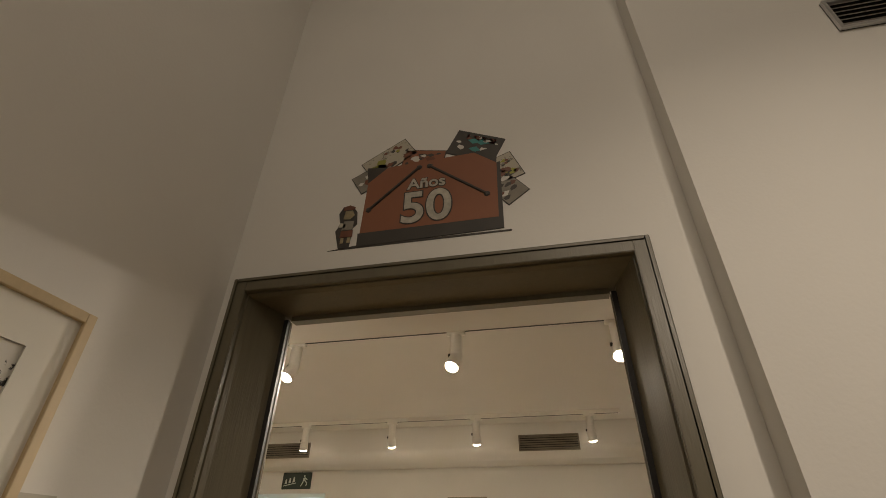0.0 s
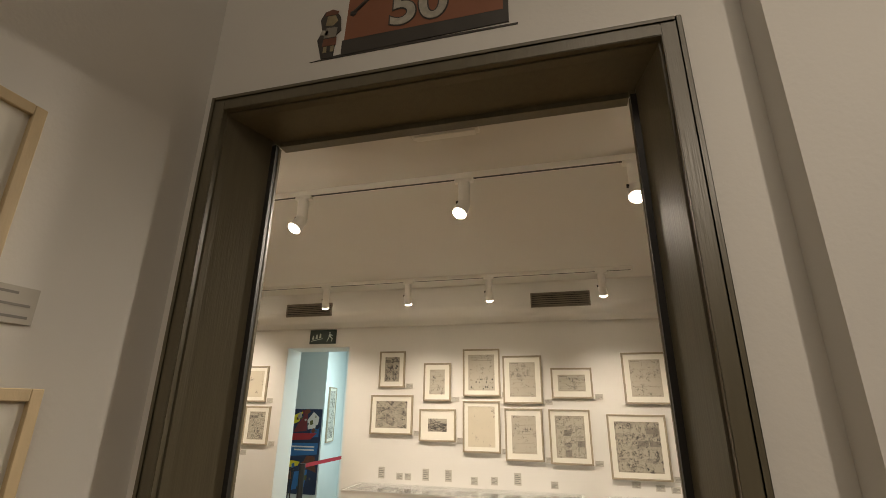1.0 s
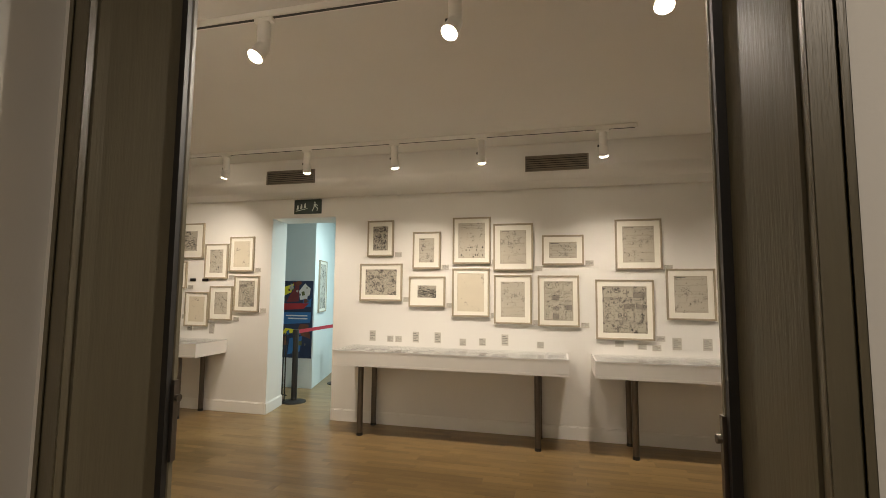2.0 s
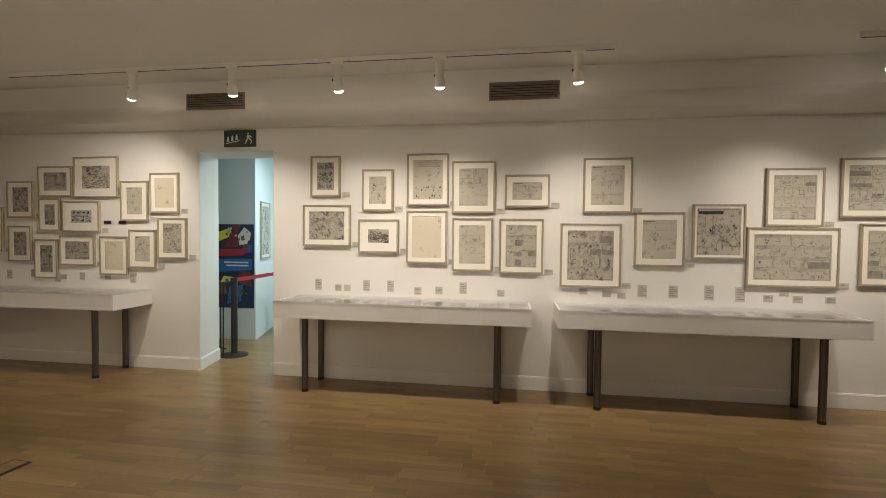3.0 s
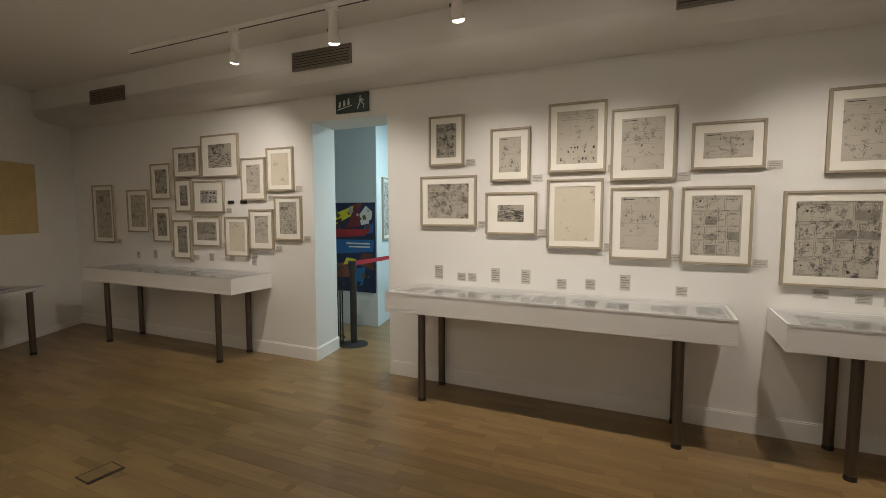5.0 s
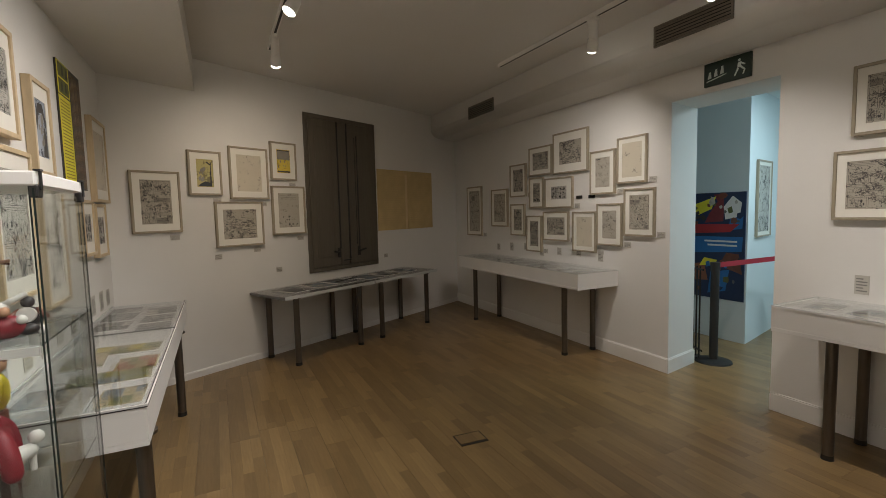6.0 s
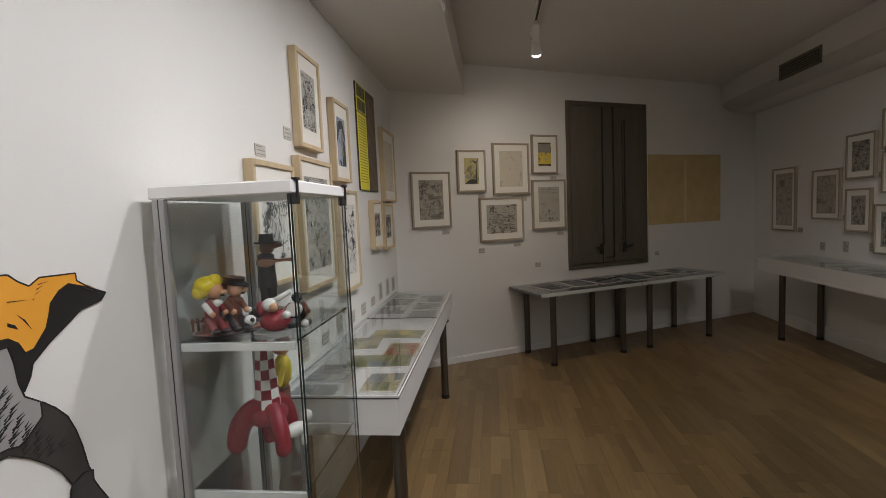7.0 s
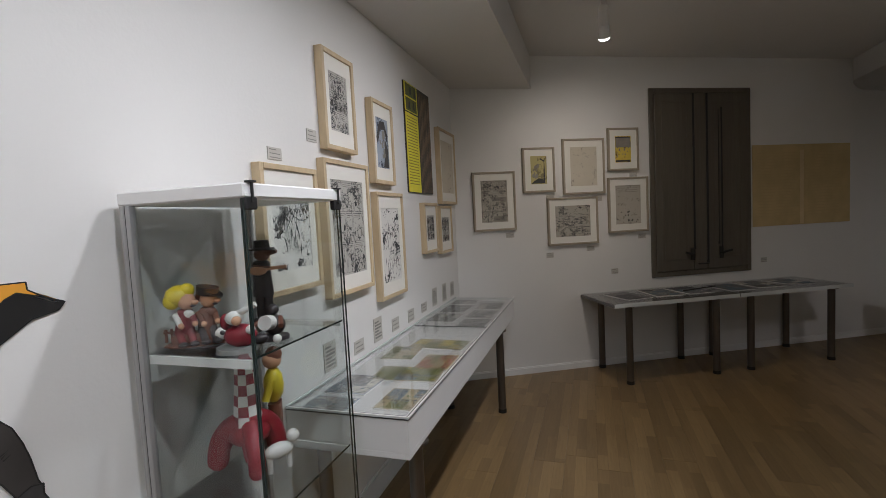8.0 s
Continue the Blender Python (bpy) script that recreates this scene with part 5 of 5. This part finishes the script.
# ---- corridor: barrier post, poster, drawing ----
post = thing("barrier_post", "black retractable barrier post with a red belt", "barrier post", pose(-3.55, 6.36, 0))
bm = bmesh.new()
add_tube(bm, (0, 0, 0), (0, 0, 0.012), 0.165, 0.16, 32)
add_tube(bm, (0, 0, 0.012), (0, 0, 0.03), 0.16, 0.05, 32)
smooth(bm)
part("base_plate", bm, M["black"], post)
bm = bmesh.new()
add_tube(bm, (0, 0, 0.03), (0, 0, 0.90), 0.038, segs=20)
smooth(bm)
part("pole", bm, M["black"], post)
bm = bmesh.new()
add_tube(bm, (0, 0, 0.90), (0, 0, 0.975), 0.043, segs=20)
smooth(bm)
part("cassette", bm, M["black"], post)
bm = bmesh.new()
add_box(bm, (0.0, -0.0015, -0.025), (1.215, 0.0015, 0.025))
belt = part("belt", bm, M["belt"], post, "red woven belt")
belt.matrix_local = pose(0.0, 0.04, 0.945, 0, 0, 90)
other = thing("barrier_post", "black retractable barrier post holding the belt end", "barrier post", pose(-3.55, 7.66, 0))
bm = bmesh.new()
add_tube(bm, (0, 0, 0), (0, 0, 0.012), 0.165, 0.16, 32)
add_tube(bm, (0, 0, 0.012), (0, 0, 0.03), 0.16, 0.05, 32)
smooth(bm)
part("base_plate", bm, M["black"], other)
bm = bmesh.new()
add_tube(bm, (0, 0, 0.03), (0, 0, 0.90), 0.038, segs=20)
smooth(bm)
part("pole", bm, M["black"], other)
bm = bmesh.new()
add_tube(bm, (0, 0, 0.90), (0, 0, 0.975), 0.043, segs=20)
smooth(bm)
part("cassette", bm, M["black"], other)
rail = thing("barrier_rail", "black metal railing panel in the doorway", "railing", pose(-3.63, 6.30, 0))
for k in range(3):
    bm = bmesh.new()
    add_tube(bm, (-0.03 - 0.055 * k, 0.03 * k, 0.02), (-0.03 - 0.055 * k, 0.03 * k, 0.93), 0.008)
    part("bar", bm, M["black"], rail)
for z in (0.10, 0.90):
    bm = bmesh.new()
    add_tube(bm, (0.02, -0.03, z), (-0.16, 0.07, z), 0.009)
    part("cross_rail", bm, M["black"], rail)
bm = bmesh.new()
add_box(bm, (-0.16, -0.02, 0), (0.04, 0.08, 0.02))
part("foot", bm, M["black"], rail)

poster = thing("poster", "large colourful exhibition poster in blue, red and yellow", "poster", pose(-4.12, 7.168, 1.06))
box_part("sheet", (-0.36, -0.012, -0.60), (0.36, -0.001, 0.60), M["navy"], poster)
for mat, pts in (("toy_maroon", [(-0.1, 0.26), (0.12, 0.28), (0.12, 0.58), (0.0, 0.58), (0.05, 0.5), (-0.05, 0.36)]), ("yellow", [(-0.34, 0.28), (-0.02, 0.42), (0.03, 0.56), (-0.3, 0.45)]), ("red", [(-0.36, 0.13), (0.2, 0.16), (0.3, 0.25), (-0.30, 0.24)]), ("blue", [(-0.36, -0.10), (0.33, -0.05), (0.34, 0.11), (-0.34, 0.10)]), ("white", [(0.14, 0.30), (0.30, 0.33), (0.32, 0.48), (0.22, 0.56), (0.12, 0.44)]), ("blue", [(0.18, 0.18), (0.33, 0.2), (0.34, 0.34), (0.2, 0.36)]), ("yellow", [(-0.16, -0.24), (0.02, -0.22), (0.06, -0.16), (-0.1, -0.14)]), ("brick", [(-0.3, -0.42), (-0.05, -0.4), (-0.1, -0.2), (-0.34, -0.24)]), ("blue", [(-0.05, -0.55), (0.16, -0.5), (0.2, -0.26), (-0.02, -0.3)]), ("toy_brown", [(0.08, -0.22), (0.34, -0.3), (0.3, -0.08), (0.16, -0.07)])):
    bm = bmesh.new()
    add_shape(bm, pts, -0.012, -0.0126 - 0.0004 * rng.random())
    part("printed_shape", bm, M[mat], poster)
for k in range(34):
    x, z, r = rng.uniform(-0.32, 0.32), rng.choice((rng.uniform(-0.57, -0.12), rng.uniform(0.25, 0.57))), rng.uniform(0.015, 0.05)
    n, q = rng.randint(4, 7), rng.uniform(0, 6)
    pts = [(max(-0.355, min(0.355, x + r * rng.uniform(0.6, 1.2) * math.cos(q + 6.283 * i / n))), max(-0.595, min(0.595, z + r * rng.uniform(0.6, 1.2) * math.sin(q + 6.283 * i / n)))) for i in range(n)]
    bm = bmesh.new()
    add_shape(bm, pts, -0.0131, -0.0134 - 0.0002 * (k % 5))
    part("printed_shape", bm, M[("ash", "blue", "charcoal", "toy_brown", "bone", "moss", "navy", "rust", "slate")[k % 9]], poster)
bm = bmesh.new()
vs = []
for k in range(2):
    vs += add_box(bm, (-0.30, -0.0139, 0.33 + 0.05 * k), (-0.06, -0.0136, 0.362 + 0.05 * k))
bmesh.ops.transform(bm, matrix=pose(0.02, 0, 0.03, 0, -20, 0), verts=vs)
tagged(part("text_block", bm, M["charcoal"], poster), kind="stuff")
bm = bmesh.new()
for k in range(2):
    add_box(bm, (-0.1 + 0.04 * k, -0.0136, 0.0 + 0.045 * (1 - k)), (0.28, -0.0131, 0.02 + 0.045 * (1 - k)))
tagged(part("text_block", bm, M["white"], poster), kind="stuff")
picture(pose(-3.86, 7.62, 1.58, 0, 0, 105), 0.5, 0.85, "inkpage", "greywood", 0.03, 0.018, 0.04, "tall black and white drawing in a thin frame", "corridor drawings")
# Unseen lamp and unlit disc, added to give the corridor its cool light.
lamp("corridor_light", "AREA", look((-2.6, 7.3, 2.72), (-2.6, 7.3, 0)), CORRIDOR_POWER, (0.78, 0.965, 1.0), 0.5)
box_l = thing("added_ceiling_disc", "added unseen round disc behind the corridor lamp", "ceiling light", pose(-2.6, 7.3, 2.75))
bm = bmesh.new()
add_tube(bm, (0, 0, -0.02), (0, 0, 0), 0.27, segs=32)
part("lamp_disc", bm, M["lampbody"], box_l)

# ---- floor outlet box ----
fb = thing("floor_box", "small metal floor outlet box with a dark rim and gap, lid ajar", "floor outlet", pose(-3.33, 3.521, 0, 0, 0, -4))
bm = bmesh.new()
# Thin bars are the rim; the wide black one stands for the shaded lid gap.
for lo, hi in (((-0.074, -0.098, 0), (0.074, -0.092, 0.005)), ((-0.074, 0.092, 0), (0.074, 0.098, 0.005)), ((-0.074, -0.092, 0), (-0.068, 0.092, 0.005)), ((0.050, -0.092, 0), (0.074, 0.092, 0.003))):
    add_box(bm, lo, hi)
part("rim", bm, M["black"], fb)
bm = bmesh.new()
vs = add_box(bm, (-0.067, -0.091, 0), (0.052, 0.091, 0.004))
bmesh.ops.transform(bm, matrix=pose(0, 0, 0.002, 0, -0.8, 0), verts=vs)
soften(bm, 0.001)
part("lid", bm, M["plank"], fb, "wood-covered lid, slightly raised")

# ---- entrance hall ----
art = thing("wall_sign", "flat printed brown portfolio sign with decade lettering", "sign", pose(0, DOOR_Y, 0))
bm = bmesh.new()
add_shape(bm, [(-0.585, 2.80), (-0.09, 2.80), (-0.085, 3.045), (-0.165, 3.11), (-0.50, 3.098), (-0.575, 3.03)], 0, -0.004)
part("portfolio_front", bm, M["brick"], art)
bm = bmesh.new()
add_shape(bm, [(-0.592, 2.745), (-0.075, 2.752), (-0.072, 3.05), (-0.085, 3.045), (-0.09, 2.80), (-0.592, 2.80)], 0, -0.0036)
add_shape(bm, [(-0.165, 3.11), (-0.085, 3.045), (-0.08, 3.13)], 0, -0.0036)
add_shape(bm, [(-0.50, 3.098), (-0.585, 3.11), (-0.575, 3.03)], 0, -0.0036)
part("portfolio_edge", bm, M["charcoal"], art)
bm = bmesh.new()
for a, b in (((-0.56, 2.90), (-0.375, 3.075)), ((-0.335, 3.075), (-0.125, 2.905))):
    add_tube(bm, (a[0], -0.004, a[1]), (b[0], -0.004, b[1]), 0.006, segs=6)
    add_ball(bm, (a[0], -0.004, a[1]), 0.013, (1, 0.4, 1), 1)
    add_ball(bm, (b[0], -0.004, b[1]), 0.013, (1, 0.4, 1), 1)
part("cord", bm, M["charcoal"], art)
for x, z, a, w, h, mat in ((-0.50, 3.145, 32, 0.20, 0.10, "page"), (-0.56, 3.06, 30, 0.14, 0.09, "wash"), (-0.36, 3.12, -12, 0.16, 0.08, "brick"), (-0.16, 3.145, -26, 0.19, 0.12, "charcoal"), (-0.135, 3.175, -26, 0.12, 0.025, "red"), (-0.045, 3.02, 22, 0.07, 0.12, "page"), (-0.06, 2.93, 38, 0.09, 0.14, "wash")):
    bm = bmesh.new()
    vs = add_box(bm, (-w / 2, -0.003, -h / 2), (w / 2, 0, h / 2))
    bmesh.ops.transform(bm, matrix=pose(x, 0, z, 0, -a, 0), verts=vs)
    part("album", bm, M[mat], art)
    bm = bmesh.new()
    vs = add_box(bm, (-w / 2 - 0.003, -0.0022, -h / 2 - 0.003), (w / 2 + 0.003, 0, h / 2 + 0.003))
    bmesh.ops.transform(bm, matrix=pose(x, 0, z, 0, -a, 0), verts=vs)
    part("album_outline", bm, M["charcoal"], art)
    for ink in ("charcoal", "toy_brown" if mat != "charcoal" else "teal", "card" if mat != "page" else "olive"):
        bm = bmesh.new()
        for k in range(5):
            u, v, r, n = rng.uniform(-w * 0.4, w * 0.4), rng.uniform(-h * 0.35, h * 0.35), rng.uniform(0.006, 0.02), rng.randint(4, 7)
            pts = [(max(-w * 0.47, min(w * 0.47, u + r * rng.uniform(0.6, 1.5) * math.cos(6.283 * j / n))), max(-h * 0.47, min(h * 0.47, v + r * rng.uniform(0.4, 0.9) * math.sin(6.283 * j / n)))) for j in range(n)]
            bm.faces.new([bm.verts.new((p, -0.0031 - 0.0001 * k, q)) for p, q in pts])
        bmesh.ops.transform(bm, matrix=pose(x, 0, z, 0, -a, 0), verts=bm.verts[:])
        tagged(part("album_print", bm, M[ink], art), kind="stuff")
bm = bmesh.new()
add_shape(bm, [(-0.66, 2.745), (-0.62, 2.745), (-0.615, 2.83), (-0.60, 2.845), (-0.605, 2.90), (-0.625, 2.93), (-0.66, 2.93), (-0.675, 2.90), (-0.665, 2.85), (-0.68, 2.82)], 0, -0.0036)
part("small_shape", bm, M["charcoal"], art)
for mat, pts in (("sand", [(-0.655, 2.872), (-0.628, 2.868), (-0.612, 2.885), (-0.622, 2.908), (-0.65, 2.908)]), ("toy_brown", [(-0.66, 2.912), (-0.615, 2.912), (-0.612, 2.922), (-0.635, 2.934), (-0.657, 2.928)]), ("wash", [(-0.657, 2.822), (-0.615, 2.822), (-0.612, 2.858), (-0.65, 2.862)]), ("toy_brown", [(-0.66, 2.79), (-0.612, 2.79), (-0.612, 2.818), (-0.657, 2.818)]), ("sand", [(-0.655, 2.765), (-0.643, 2.765), (-0.643, 2.788), (-0.655, 2.788)]), ("sand", [(-0.63, 2.765), (-0.618, 2.765), (-0.618, 2.788), (-0.63, 2.788)]), ("bone", [(-0.672, 2.838), (-0.645, 2.832), (-0.642, 2.85), (-0.665, 2.856)])):
    bm = bmesh.new()
    add_shape(bm, pts, -0.0036, -0.0046)
    part("printed_shape", bm, M[mat], art)
bm = bmesh.new()
add_shape(bm, [(-0.70, 2.740), (-0.05, 2.738), (-0.05, 2.744), (-0.60, 2.750)], 0, -0.002)
part("drop_shape", bm, M["charcoal"], art)


def lettering(text, size, m, parent, mat, wide=0.018):
    cu = bpy.data.curves.new("lettering", "FONT")
    cu.body, cu.size, cu.align_x, cu.extrude, cu.offset = text, size, "CENTER", 0.001, size * wide
    tmp = new("lettering_source", cu)
    bpy.context.view_layer.update()
    me = bpy.data.meshes.new_from_object(tmp)
    bpy.data.objects.remove(tmp)
    me.materials.clear()
    me.materials.append(mat)
    ob = new("lettering", me)
    ob.parent = parent
    ob.matrix_local = m
    return ob


lettering("Años", 0.068, pose(-0.345, -0.0055, 2.972, 90), art, M["bone"])
lettering("Años", 0.068, pose(-0.345, -0.0045, 2.972, 90), art, M["charcoal"], 0.055)
lettering("50", 0.19, pose(-0.345, -0.0045, 2.822, 90), art, M["charcoal"], 0.042)
lettering("50", 0.19, pose(-0.345, -0.0055, 2.822, 90), art, M["bone"])

for z, h, y, w, style in ((2.04, 0.56, 0.525, 0.60, "brush"), (1.44, 0.62, 0.674, 0.60, "inkpage")):
    picture(pose(-1.064, y, z, 0, 0, 90), w, h, style, "oak", 0.035, 0.025, 0.09, "ink drawing in a pale wooden frame with wide mat", "hall drawings")
label_card(pose(-1.064, 0.882, 1.912, 0, 0, 90), 0.10, 0.075, 3)
# Unseen lamps without fittings, added behind the camera to brighten the hall.
lamp("hall_light", "SPOT", look((1.5, -1.5, 3.6), (1.0, 1.2, 1.3)), HALL_SIDE_POWER, WARM, 0.08, 76, 1.0)
lamp("hall_fill_light", "AREA", look((0.7, -1.2, 4.6), (0.0, 0.8, 1.0)), HALL_POWER, WARM, 1.3)

# ---- floor planks last ----
bm = bmesh.new()
prism(bm, [(-8.5, 0.9), (XE + 0.2, 0.9), (XE + 0.2, 6.2), (-8.5, 6.2)], -0.08, -0.0075)
prism(bm, [(-1.4, -2.3), (XE + 0.2, -2.3), (XE + 0.2, 0.9), (-1.4, 0.9)], -0.08, -0.0075)
prism(bm, [(-6.4, 6.2), (-1.4, 6.2), (-1.4, 8.9), (-6.4, 8.9)], -0.08, -0.0075)
floor = structure("floor", bm, M["underfloor"], "oak plank floor")
PW, PL = 0.19, 1.38
shared = {}


def plank(x0, x1, y):
    key = round(x1 - x0, 2)
    if key not in shared:
        b = bmesh.new()
        add_box(b, (-key / 2 + 0.0003, -PW / 2 + 0.0003, -0.007), (key / 2 - 0.0003, PW / 2 - 0.0003, 0))
        soften(b, 0.0005)
        shared[key] = mesh_of("plank", b, M["plank"])
    ob = new("plank", shared[key])
    ob.parent = floor
    ob.location = ((x0 + x1) / 2, y, 0)


rows = [(1.02 + PW * k, west_x(1.02 + PW * k) - 0.08, XE) for k in range(27)]
rows += [(1.02 - PW * k, -1.2, XE) for k in range(1, 16)]
rows += [(1.02 + PW * k, -6.1, -1.6) for k in range(27, 40)]
for y, lo, hi in rows:
    x = lo - rng.choice((0.0, 0.28, 0.46, 0.69, 0.92))
    while x < hi:
        a, b = max(x, lo), min(x + PL, hi)
        if b - a > 0.05:
            plank(a, b, y)
        x += PL
